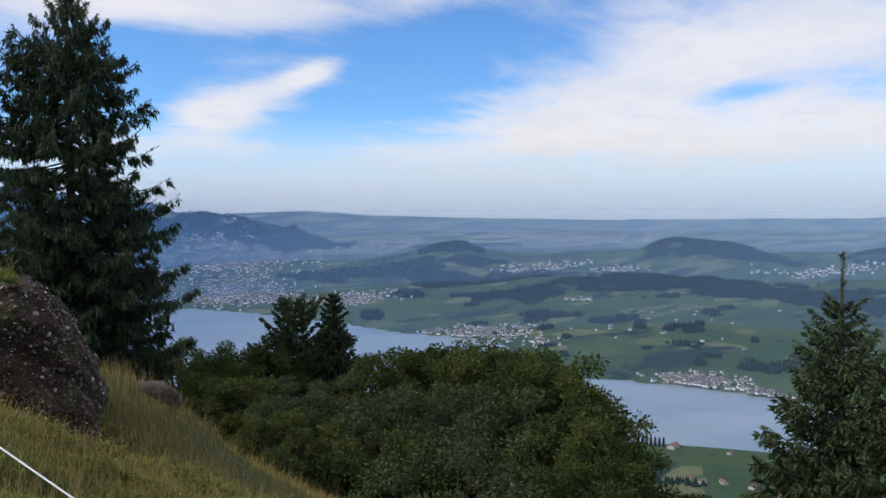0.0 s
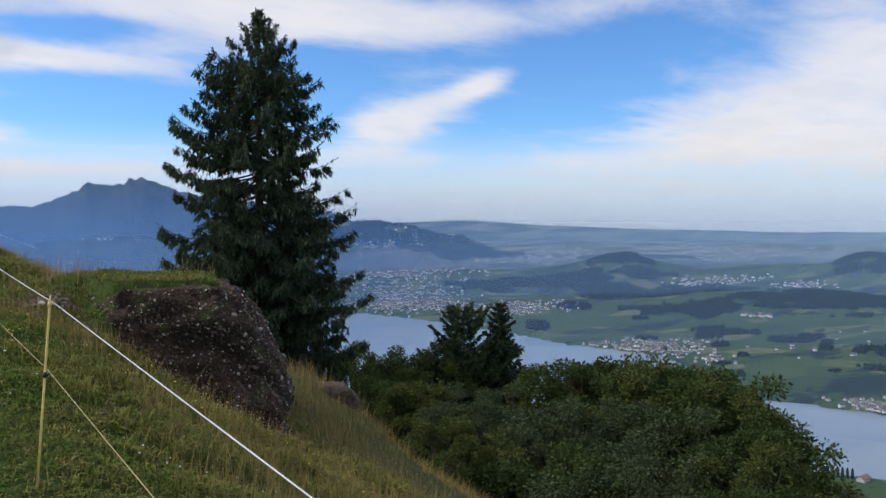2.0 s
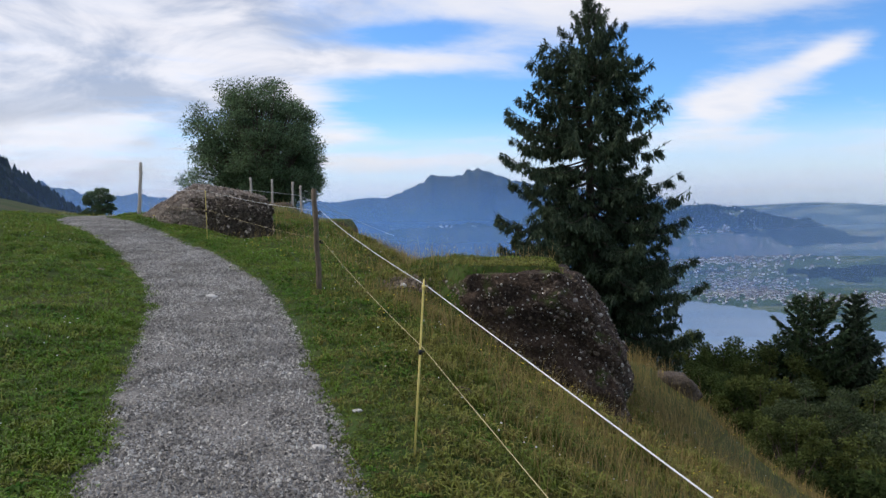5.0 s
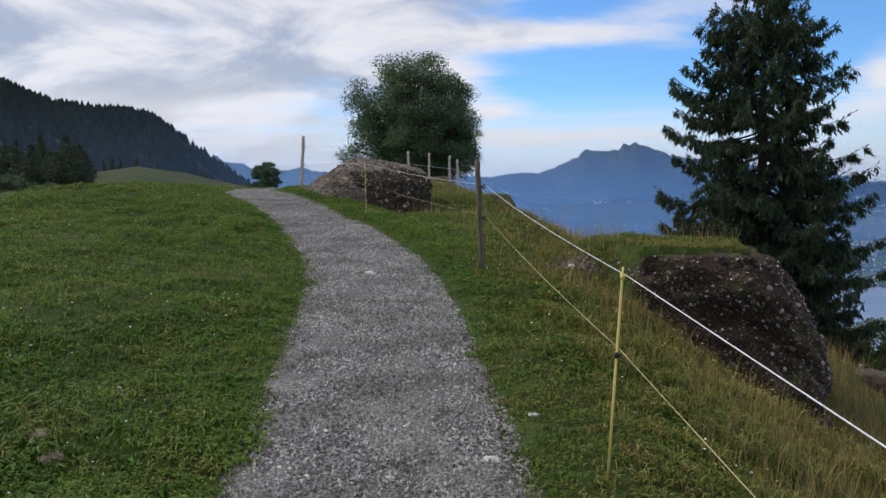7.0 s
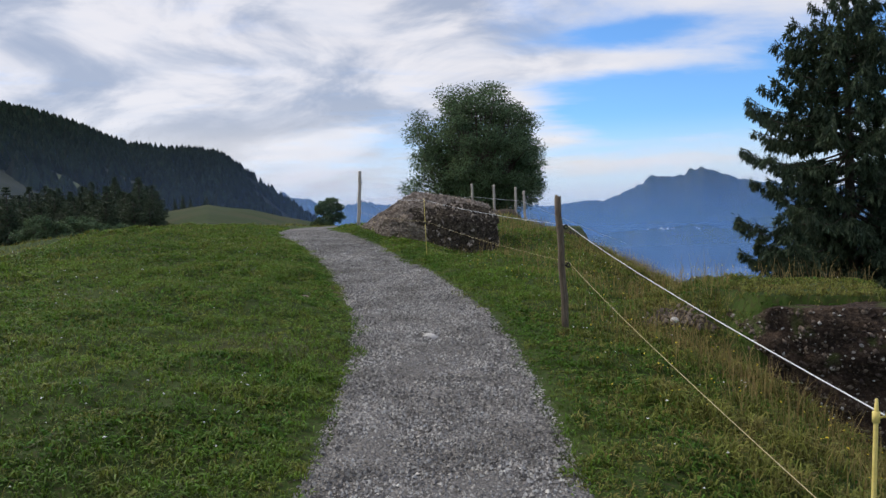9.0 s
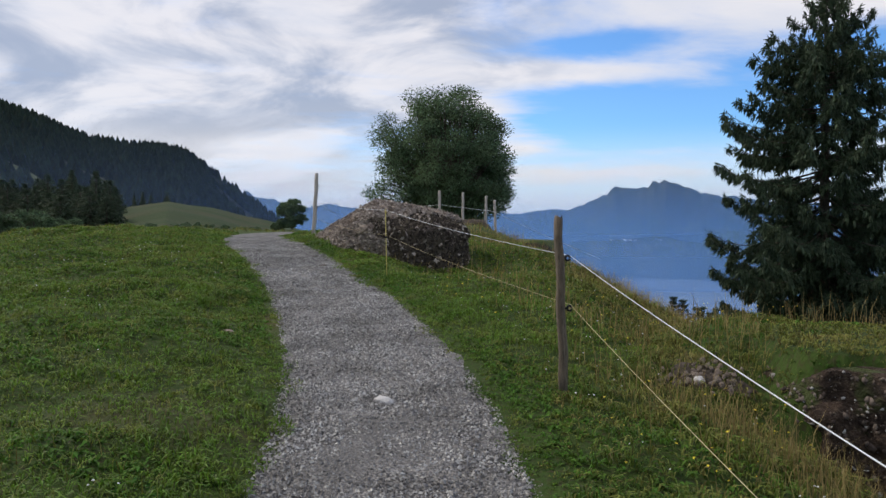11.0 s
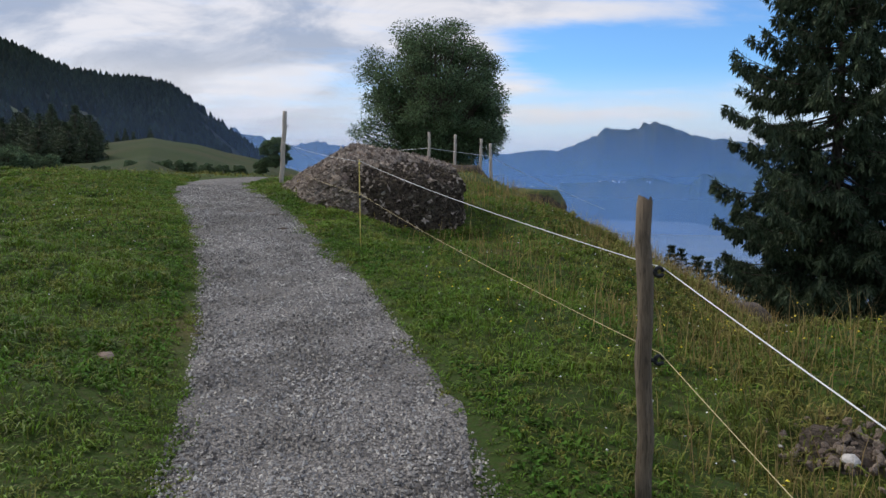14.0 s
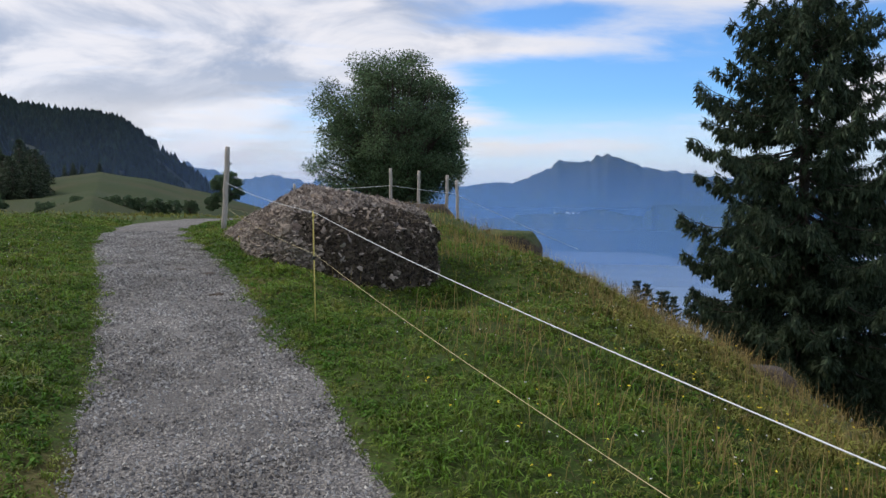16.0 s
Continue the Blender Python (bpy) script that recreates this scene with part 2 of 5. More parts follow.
BLACK = material("black_plastic", [(0.012, 0.012, 0.013), (0.02, 0.02, 0.02), (0.03, 0.03, 0.03)], (10.0, 80.0), 0.4, 0.1, 60.0, 0.001)
ROPE = material("white_rope", [(0.72, 0.74, 0.74), (0.62, 0.64, 0.64), (0.78, 0.79, 0.78)], (20.0, 200.0), 0.7, 0.4, 300.0, 0.001)
TWINE = material("yellowish_twine", [(0.52, 0.43, 0.22), (0.45, 0.37, 0.19), (0.60, 0.51, 0.30)], (20.0, 200.0), 0.7, 0.4, 300.0, 0.001)
BARK = material("bark", [(0.07, 0.055, 0.042), (0.11, 0.09, 0.07), (0.04, 0.032, 0.025)], (3.0, 20.0), 0.95, 1.0, 14.0, 0.04, stretch=(3, 3, 0.7))
NEEDLE = material("spruce_needles", [(0.046, 0.070, 0.040), (0.072, 0.100, 0.052), (0.035, 0.055, 0.033)], (0.5, 6.0), 0.7, 0.0, island=0.45, translucent=0.20, specular=0.2)
NEEDLE_YOUNG = material("young_conifer_needles", [(0.042, 0.070, 0.028), (0.060, 0.092, 0.036), (0.034, 0.054, 0.025)], (0.5, 6.0), 0.7, 0.0, island=0.4, translucent=0.15, specular=0.2)
ASH_LEAF = material("ash_leaves", [(0.084, 0.134, 0.068), (0.126, 0.180, 0.089), (0.068, 0.103, 0.057)], (0.5, 5.0), 0.6, 0.0, island=0.65, translucent=0.4, specular=0.2)
SCRUB_LEAF = material("scrub_leaves", [(0.044, 0.070, 0.020), (0.070, 0.096, 0.027), (0.035, 0.053, 0.018)], (0.3, 4.0), 0.75, 0.0, island=0.35, translucent=0.3, specular=0.12)
OLIVE_LEAF = material("olive_leaves", [(0.070, 0.094, 0.026), (0.108, 0.126, 0.034), (0.052, 0.068, 0.021)], (0.3, 4.0), 0.75, 0.0, island=0.35, translucent=0.3, specular=0.12)
GREY_LEAF = material("grey_green_leaves", [(0.052, 0.075, 0.029), (0.075, 0.100, 0.038), (0.041, 0.058, 0.024)], (0.3, 4.0), 0.6, 0.0, island=0.35, translucent=0.25, specular=0.25)
FAR_WOOD = material("far_forest", [(0.015, 0.025, 0.016), (0.022, 0.036, 0.020), (0.012, 0.021, 0.015)], (0.02, 0.3), 0.9, 0.0, island=0.3, specular=0.1)
PLASTER = material("house_plaster", [(0.62, 0.60, 0.56), (0.54, 0.52, 0.48), (0.68, 0.66, 0.63)], (0.3, 3.0), 0.9, 0.0, random_object=0.25)
PLASTER_MIX = material("village_plaster", [(0.82, 0.81, 0.79), (0.72, 0.70, 0.68), (0.86, 0.85, 0.83)], (0.3, 3.0), 0.9, 0.0, island=0.35)
ROOF = material("roof_tiles", [(0.20, 0.105, 0.075), (0.15, 0.10, 0.08), (0.25, 0.15, 0.11)], (0.3, 3.0), 0.9, 0.0, random_object=0.3)
ROOF_MIX = material("village_roofs", [(0.14, 0.118, 0.108), (0.15, 0.145, 0.145), (0.24, 0.225, 0.215)], (0.3, 3.0), 0.9, 0.0, island=0.4)
FLOWER_W = material("white_clover", [(0.7, 0.7, 0.66), (0.62, 0.62, 0.58), (0.75, 0.75, 0.72)], (5.0, 50.0), 0.7, 0.0, island=0.2)
FLOWER_Y = material("yellow_petals", [(0.72, 0.55, 0.03), (0.66, 0.5, 0.02), (0.78, 0.62, 0.06)], (5.0, 50.0), 0.6, 0.0, island=0.2)

# ---------------------------------------------------------------- shape of the land
LAKE_Z = -250.0


def lattice(ix, iy, seed):
    n = (ix.astype(np.int64) * 374761393 + iy.astype(np.int64) * 668265263 + seed * 974711) & 0x7FFFFFFF
    n = ((n ^ (n >> 13)) * 1274126177) & 0x7FFFFFFF
    return ((n ^ (n >> 16)) & 0xFFFF) / 65535.0


def smooth_noise(x, y, seed=0):
    """Smooth random heights from -1 to 1 on a unit lattice."""
    ix, iy = np.floor(x), np.floor(y)
    fx, fy = x - ix, y - iy
    fx, fy = fx * fx * (3 - 2 * fx), fy * fy * (3 - 2 * fy)
    a, b = lattice(ix, iy, seed), lattice(ix + 1, iy, seed)
    c, d = lattice(ix, iy + 1, seed), lattice(ix + 1, iy + 1, seed)
    return 2 * ((a * (1 - fx) + b * fx) * (1 - fy) + (c * (1 - fx) + d * fx) * fy) - 1


def fbm(x, y, octaves=4, seed=0):
    total, size = 0.0, 1.0
    for k in range(octaves):
        total = total + size * smooth_noise(x * 2 ** k + 13.7 * k, y * 2 ** k - 7.1 * k, seed + k)
        size *= 0.5
    return total


def step(a, b, x):
    t = np.clip((x - a) / (b - a), 0, 1)
    return t * t * (3 - 2 * t)


PATH_Y = np.array([-30.0, -8.0, 0.0, 4.0, 7.7, 9.6, 12.0, 15.0, 19.5, 23.0, 27.0])
PATH_X = np.array([8.0, 2.3, -0.4, -1.7, -3.05, -3.85, -5.25, -7.3, -10.8, -12.6, -13.2])


def path_x(y):
    """The middle of the path, smoothed between its bends."""
    return sum(np.interp(y + d, PATH_Y, PATH_X) for d in (-1.2, -0.6, 0.0, 0.6, 1.2)) / 5


def path_off(x, y):
    """How far a place lies from the middle of the path, square to it."""
    lean = (path_x(y + 0.4) - path_x(y - 0.4)) / 0.8
    return (x - path_x(y)) / np.sqrt(1 + lean * lean)


# far shore of the lake: direction in degrees and distance
SHORE_A = np.array([-60.0, -14.0, 0.0, 6.0, 11.3, 18.0, 26.0, 33.0, 38.0, 46.0, 53.0, 62.0, 75.0])
SHORE_R = np.array([3900.0, 3850.0, 3790.0, 2900.0, 2257.0, 2000.0, 1680.0, 1560.0, 1215.0, 1190.0, 1130.0, 1000.0, 800.0])
# skyline of the rocky mountain beyond the lake: direction and angle of height
PEAK_A = np.array([-26.0, -18.0, -12.1, -8.6, -7.2, -6.1, -5.6, -5.0, -4.5, -4.0, -3.4, -2.9, -2.6, -2.2, -1.9, -1.3, -0.7, 0.6, 2.7, 6.0, 10.0, 14.0])
PEAK_E = np.array([0.5, 0.6, 0.78, 0.95, 1.5, 2.00, 2.42, 2.48, 2.26, 2.30, 2.42, 2.78, 2.95, 2.82, 2.55, 2.50, 2.20, 1.85, 1.55, 1.2, 0.7, -0.8])


def near_height(x, y):
    """The alp with its path, brow and slope."""
    up = -0.03 - 0.05 * x + 0.05 * y + 0.0009 * np.clip(y - 2, 0, 18) ** 2
    r = np.hypot(x + 1.5, y - 5)
    cap = np.clip(0.98 + 0.038 * y, 0.95, 1.78) + 0.12 * step(-8, -4, x) - 0.16 * step(-8.8, -11, x)
    up = cap - np.log1p(np.exp(np.clip((cap - up) * 5, -40, 40))) / 5 * 1.0
    # the alp sinks beyond its crest
    left = np.clip(path_x(np.clip(y, -20, 26)) - x - 5.0, 0, 80)
    up = up - 0.075 * left * step(0, 4, left) - 0.03 * np.clip(r - 24, 0, 60)
    # the brow beyond the fence and the steep slope under it
    u = (x - (1.49 - 0.27 * y - 0.008 * np.clip(y - 14, 0, 14) ** 2)) * 0.965
    w = 1.6
    drop = 0.60 * 0.5 * (np.sqrt(u * u + w * w) + u) * step(-1.35, 0.8, u)
    back = step(-3.0, -25.0, y)
    z = up - drop * (1 - 0.2 * back)
    bumps = 0.065 * fbm(x * 0.9, y * 0.9, 3, 5) + 0.10 * fbm(x * 0.25, y * 0.25, 3, 9) * step(1.0, 6.0, np.abs(path_off(x, y)))
    z = z + bumps * step(0.6, 1.6, np.abs(path_off(x, y))) + 0.5 * fbm(x * 0.06, y * 0.06, 3, 11) * step(20, 60, r)
    z = z + 0.030 * fbm(x * 2.4, y * 2.4, 2, 15) * step(0.9, 1.5, np.abs(path_off(x, y))) * step(40, 25, r)
    z = z + 0.055 * fbm(x * 1.1 + 0.4 * y, y * 0.8, 2, 17) * step(-1.3, -2.6, path_off(x, y)) * step(40, 25, r)
    # hollows where the brow bites into the alp
    z = z - 0.46 * np.exp(-((x + 5.1) / 1.25) ** 2 - ((y - 17.0) / 1.5) ** 2) - 0.80 * np.exp(-((x + 4.8) / 0.9) ** 2 - ((y - 25.6) / 1.3) ** 2) - 0.36 * np.exp(-((x + 5.5) / 1.3) ** 2 - ((y - 22.0) / 1.7) ** 2)
    z = z + 0.75 * np.exp(-((x - 2.3) / 1.3) ** 2 - ((y - 14.6) / 1.6) ** 2)
    z = z - 0.42 * np.exp(-((x - 1.15) / 0.75) ** 2 - ((y - 9.9) / 0.9) ** 2)
    # the level shelf behind the dark block
    shelf = step(1.02, 0.30, x) * np.clip((y - 10.34 + 0.15 * step(-0.85, -1.3, x)) / (0.22 + 0.95 * step(-0.85, -1.3, x)), 0, 1) * step(15.0, 12.6, y) * step(-2.5, -1.4, x)
    z = z + shelf * np.maximum(0, 0.83 + 0.15 * bumps - 0.16 * np.clip(x - 0.1, 0, 1) - z)
    # a low shoulder beside the path on the uphill side
    off = path_off(x, y)
    z = z + 0.10 * step(-0.7, -2.4, off) * step(-6, 2, y) - 0.035 * step(0.95, 0.6, np.abs(off))
    return z


def far_height(x, y):
    r = np.hypot(x, y)
    a = np.degrees(np.arctan2(x, y))
    shore = np.interp(a, SHORE_A, SHORE_R)
    t = np.clip((r - shore) / (4900 - shore), 0, 1)
    z = LAKE_Z + 3 + 186 * t ** 1.15 + 7 * fbm(x / 260, y / 260, 4, 21) * step(0.0, 0.15, t)
    lake = step(-20, 0, shore - r) * step(-20, 0, r - (900 - 5 * np.clip(40 - a, 0, 40)))
    for ha, hr, wa, wr, hh in ((30.5, 2950, 2.8, 260, 54), (28.5, 2950, 4.5, 260, 22), (45.6, 2750, 2.6, 240, 66), (49.2, 2750, 2.4, 240, 58), (42.0, 2800, 3.5, 260, 32), (58.5, 2650, 3.2, 240, 55), (25, 2550, 5, 200, 14), (37, 2250, 9, 200, 16), (50, 1900, 8, 240, 14)):
        z = z + hh * np.exp(-((a - ha) / wa) ** 2 - ((r - hr) / wr) ** 2)
    # wooded blue hill and the long ridge behind it
    skyline = np.interp(a, [4, 9, 12.3, 15.5, 17.5, 19.5, 22.3, 24], [-0.6, -0.2, 0.0, -0.25, -1.0, -1.1, -2.4, -3.3])
    z = np.maximum(z, 1.5 + 3700 * np.tan(np.radians(skyline)) - np.abs(r - 3700) * 0.32 + 5 * fbm(x / 120, y / 120, 3, 33))
    skyline = np.interp(a, [8, 15, 19.6, 24, 30, 40, 60], [-0.5, -0.1, 0.08, -0.25, -0.5, -0.72, -0.7])
    z = np.maximum(z, 1.5 + 4750 * np.tan(np.radians(skyline)) - np.abs(r - 4750) * 0.25 + 3 * fbm(x / 160, y / 160, 3, 35))
    # the rocky mountain, its ribs and its skirts
    crest = 1.5 + 4350 * np.tan(np.radians(np.interp(a, PEAK_A, PEAK_E))) + 9 * fbm(a * 2.6, a * 0 + 3, 4, 41) + 6 * fbm(a * 2.9, a * 0 + 7, 3, 43) * np.exp(-((a + 3.8) / 3.2) ** 2)
    ribs = 40 * fbm(x / 260, y / 420, 4, 43)
    broad = 1.5 + 4350 * np.tan(np.radians(np.interp(a, [-26, -18, -12, -8, -5, -2.5, 0, 4, 10, 14], [0.5, 0.6, 0.75, 1.0, 1.75, 1.95, 1.65, 1.3, 0.7, -0.8])))
    fore = np.clip(4350 - r, 0, 2000)
    fall = np.clip(1 - fore / 560, 0, 1) ** 1.45
    skirt = np.where(r < 4350, LAKE_Z + 2 + (broad - LAKE_Z) * fall + (crest - broad) * np.exp(-fore / 130) + ribs * step(0, 160, fore) * fall, crest - (r - 4350) * 0.5)
    z = np.where((a > -40) & (a < 16), np.maximum(z, skirt), z)
    z = np.where((lake > 0.5), LAKE_Z - 6, z)
    # far snow peaks beyond the alp
    crest = 1.5 + 4600 * np.tan(np.radians(np.interp(a, [-40, -31, -29.6, -28.6, -27.6, -26.2, -25.4, -24, -22, -18], [1.4, 2.2, 1.75, 1.5, 1.25, 1.3, 1.55, 1.2, 0.9, 0.4]))) + 14 * fbm(a * 2.2, a * 0 + 9, 4, 47)
    z = np.where((a < -17) & (a > -60), np.maximum(z, crest - np.abs(r - 4600) * 0.7), z)
    # the wooded hill that closes the alp, and the meadow ridge before it
    return z


HILL_A = np.array([-110.0, -70.0, -52.0, -43.6, -40.5, -37.9, -36.4, -35.0, -32.7, -29.2, -27.2, -24.0])
HILL_E = np.array([3.0, 8.3, 8.9, 6.75, 5.7, 5.25, 5.05, 4.85, 3.05, 0.60, -1.0, -5.0])


def hill_height(x, y):
    r = np.hypot(x, y)
    a = np.degrees(np.arctan2(x, y))
    crest = 1.5 + 1200 * np.tan(np.radians(np.interp(a, HILL_A, HILL_E)))
    wooded = crest - np.abs(r - 1200) * np.where(r < 1200, 0.21, 0.6) + 6 * fbm(x / 90, y / 90, 3, 51)
    top = np.interp(a, [-110, -60, -45, -38.7, -35.8, -33, -31, -29.2, -26, -20], [0.2, 0.2, 0.9, 1.25, 1.62, 1.15, 0.62, 0.25, -0.6, -4.0])
    ridge = 1.5 + 300 * np.tan(np.radians(top)) - np.abs(r - 300) * np.where(r < 300, 0.055, 0.12) + 0.8 * fbm(x / 40, y / 40, 3, 53)
    return wooded, ridge


def height(x, y):
    x, y = np.asarray(x, float), np.asarray(y, float)
    r = np.hypot(x, y)
    near = near_height(np.clip(x, -400, 400), np.clip(y, -400, 400))
    far = far_height(x, y)
    z = np.maximum(near, np.where(r > 250, far, -1e4))
    z = np.maximum(z, np.where(r > 150, LAKE_Z + 3, -1e4))
    a = np.degrees(np.arctan2(x, y))
    z = np.where(r > 420, np.where((a > -20) & (a < 100), far, np.maximum(far, -30 - 0.1 * (r - 420))), z)
    wooded, ridge = hill_height(x, y)
    z = np.where((a < -20) & (r > 90), np.maximum(z, ridge), z)
    z = np.where((a < -20) & (r > 420), np.maximum(z, wooded), z)
    return z


def ground(x, y):
    return float(height(np.array([x]), np.array([y]))[0])


# ---------------------------------------------------------------- mesh helpers


def mesh_of(name, verts, faces, smooth=False):
    me = bpy.data.meshes.new(name)
    verts, faces = np.asarray(verts, np.float32).reshape(-1, 3), np.asarray(faces, np.int32)
    n = faces.shape[1]
    me.vertices.add(len(verts))
    me.vertices.foreach_set("co", verts.ravel())
    me.loops.add(faces.size)
    me.loops.foreach_set("vertex_index", faces.ravel())
    me.polygons.add(len(faces))
    me.polygons.foreach_set("loop_start", np.arange(0, faces.size, n, dtype=np.int32))
    me.polygons.foreach_set("use_smooth", np.full(len(faces), smooth))
    me.update(calc_edges=True)
    return me


def thing_of(name, me, mat, label="", category="", group="", kind="", parent=None):
    me.materials.append(mat)
    ob = new(name, me)
    if parent:
        ob.parent = parent
    return tagged(ob, label, category, group, kind)


def part(name, bm, mat, parent, label="", smooth=True):
    me = bpy.data.meshes.new(name)
    bm.to_mesh(me)
    bm.free()
    for p in me.polygons:
        p.use_smooth = smooth
    me.materials.append(mat)
    ob = new(name, me)
    ob.parent = parent
    return tagged(ob, label)


def empty(name, m, label, category, group="", kind=""):
    ob = new(name)
    ob.matrix_world = m
    return tagged(ob, label, category, group, kind)


def tube(bm, points, radii, sides=8, squash=1.0, closed=True):
    """Sweep a ring along points."""
    rings = []
    for i, p in enumerate(points):
        p = Vector(p)
        way = (Vector(points[min(i + 1, len(points) - 1)]) - Vector(points[max(i - 1, 0)])).normalized()
        side = way.cross(Vector((0.13, 0.21, 1.0) if abs(way.z) < 0.9 else (1, 0.1, 0))).normalized()
        up = side.cross(way)
        rings.append([bm.verts.new(p + float(radii[i]) * (math.cos(k * math.tau / sides) * side + squash * math.sin(k * math.tau / sides) * up)) for k in range(sides)])
    for a, b in zip(rings, rings[1:]):
        for k in range(sides):
            bm.faces.new((a[k], a[(k + 1) % sides], b[(k + 1) % sides], b[k]))
    if closed:
        bm.faces.new(rings[0][::-1])
        bm.faces.new(rings[-1])
    return bm


# ---------------------------------------------------------------- the ground, one sheet to the horizon
CENTRE = (-2.0, 7.0)
angles = np.radians(np.concatenate([np.arange(-62, 68, 0.19), np.arange(68, 298, 2.5)]))
radii = np.sort(np.concatenate([[0.0], np.geomspace(0.25, 60, 170), np.geomspace(62, 4960, 240), [1180, 1200, 1210, 3690, 3700, 3710, 4250, 4320, 4340, 4350, 4360, 4590, 4600, 4610, 4740, 4750, 4760]]))
A, R = np.meshgrid(angles, radii)
near = np.clip(1.3 - R / 200, 0, 1)
gx, gy = CENTRE[0] * near + R * np.sin(A), CENTRE[1] * near + R * np.cos(A)
gz = height(gx.ravel(), gy.ravel()).reshape(gx.shape)
rows_n, cols_n = gx.shape
i, j = np.meshgrid(np.arange(rows_n - 1), np.arange(cols_n), indexing="ij")
j2 = (j + 1) % cols_n
quads = np.stack([i * cols_n + j, (i + 1) * cols_n + j, (i + 1) * cols_n + j2, i * cols_n + j2], -1).reshape(-1, 4)[:, ::-1]

turf = bpy.data.materials.new("turf_and_far_land")
turf.use_nodes = True
N = Nodes(turf.node_tree)
spot = N.add("ShaderNodeTexCoord").outputs["Object"]
xyz = N.add("ShaderNodeSeparateXYZ", (), Vector=spot)
flat = N.add("ShaderNodeCombineXYZ", (), X=xyz.outputs[0], Y=xyz.outputs[1], Z=0.0).outputs[0]
reach = N.add("ShaderNodeVectorMath", (("operation", "LENGTH"),), i0=flat).outputs["Value"]
alp = N.mix(N.ramp(N.noise(flat, 0.5, 5.0, 0.6), 0.35, 0.65), (0.032, 0.060, 0.010), (0.060, 0.096, 0.019))
alp = N.mix(N.ramp(N.noise(flat, 30.0, 4.0, 0.6), 0.45, 0.7), alp, (0.055, 0.05, 0.022))
alp = N.mix(N.ramp(N.noise(flat, 0.23, 3.0, 0.6), 0.58, 0.70), alp, (0.12, 0.10, 0.04))
slope = N.add("ShaderNodeSeparateXYZ", (), Vector=N.add("ShaderNodeNewGeometry").outputs["Normal"]).outputs[2]
fields = N.add("ShaderNodeTexVoronoi", (("feature", "F1"),), Vector=N.add("ShaderNodeMapping", (), Vector=flat, Rotation=(0, 0, 0.5), Scale=(0.011, 0.018, 1.0)).outputs[0], Scale=1.0, Randomness=1.0)
field = N.add("ShaderNodeSeparateColor", (), Color=fields.outputs["Color"]).outputs[0]
meadow = N.mix(field, (0.032, 0.062, 0.022), (0.066, 0.098, 0.034))
meadow = N.mix(N.ramp(field, 0.80, 0.90), meadow, (0.13, 0.145, 0.065))
meadow = N.mix(N.ramp(N.noise(flat, 0.05, 4.0, 0.6), 0.45, 0.7), meadow, (0.046, 0.080, 0.030))
woods = N.noise(N.add("ShaderNodeMapping", (), Vector=flat, Rotation=(0, 0, 0.4), Scale=(0.0035, 0.0075, 1.0)).outputs[0], 1.0, 9.0, 0.66, 0.4)
meadow = N.mix(N.ramp(woods, 0.565, 0.575), meadow, (0.018, 0.034, 0.024))
cliff = N.mix(N.noise(spot, 0.02, 6.0, 0.65), (0.05, 0.062, 0.07), (0.13, 0.14, 0.155))
high = N.ramp(N.math("ADD", xyz.outputs[2], N.math("MULTIPLY", N.noise(flat, 0.01, 4.0, 0.6), 120.0)), 40.0, 130.0)
streak = N.noise(N.add("ShaderNodeMapping", (), Vector=spot, Scale=(0.022, 0.022, 0.006)).outputs[0], 1.0, 6.0, 0.68)
cliff = N.mix(N.math("MULTIPLY", N.ramp(streak, 0.46, 0.60), N.ramp(xyz.outputs[2], 90.0, 190.0)), cliff, (0.20, 0.185, 0.18))
meadow = N.mix(N.math("MULTIPLY", high, N.ramp(reach, 2500.0, 3000.0)), meadow, cliff)
meadow = N.mix(N.math("MULTIPLY", N.ramp(reach, 3250.0, 3700.0, 0.0, 0.6), N.ramp(xyz.outputs[0], 900.0, 300.0)), meadow, (0.040, 0.066, 0.042))
plain = N.math("MULTIPLY", N.ramp(reach, 3000.0, 3600.0, 0.0, 0.8), N.ramp(xyz.outputs[0], 700.0, 1300.0))
meadow = N.mix(plain, meadow, N.mix(N.ramp(N.noise(N.add("ShaderNodeMapping", (), Vector=flat, Rotation=(0, 0, 0.55), Scale=(0.004, 0.011, 1.0)).outputs[0], 1.0, 6.0, 0.6), 0.44, 0.56), (0.045, 0.066, 0.05), (0.25, 0.27, 0.19)))
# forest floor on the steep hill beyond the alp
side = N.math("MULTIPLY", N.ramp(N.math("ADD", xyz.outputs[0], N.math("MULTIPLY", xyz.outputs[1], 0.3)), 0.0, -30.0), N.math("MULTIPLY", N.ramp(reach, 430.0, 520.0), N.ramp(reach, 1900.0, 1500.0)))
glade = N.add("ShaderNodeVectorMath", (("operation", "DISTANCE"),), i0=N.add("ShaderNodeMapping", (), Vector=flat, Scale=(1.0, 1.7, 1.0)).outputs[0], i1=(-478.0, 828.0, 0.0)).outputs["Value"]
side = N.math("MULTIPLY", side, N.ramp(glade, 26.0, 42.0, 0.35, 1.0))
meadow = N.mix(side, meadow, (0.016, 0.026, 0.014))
alp = N.mix(N.ramp(reach, 40.0, 120.0, 0.0, 0.9), alp, N.mix(N.ramp(N.noise(flat, 0.045, 5.0, 0.6), 0.40, 0.66), (0.027, 0.046, 0.012), (0.050, 0.050, 0.020)))
land = N.mix(N.ramp(reach, 330.0, 480.0), alp, meadow)
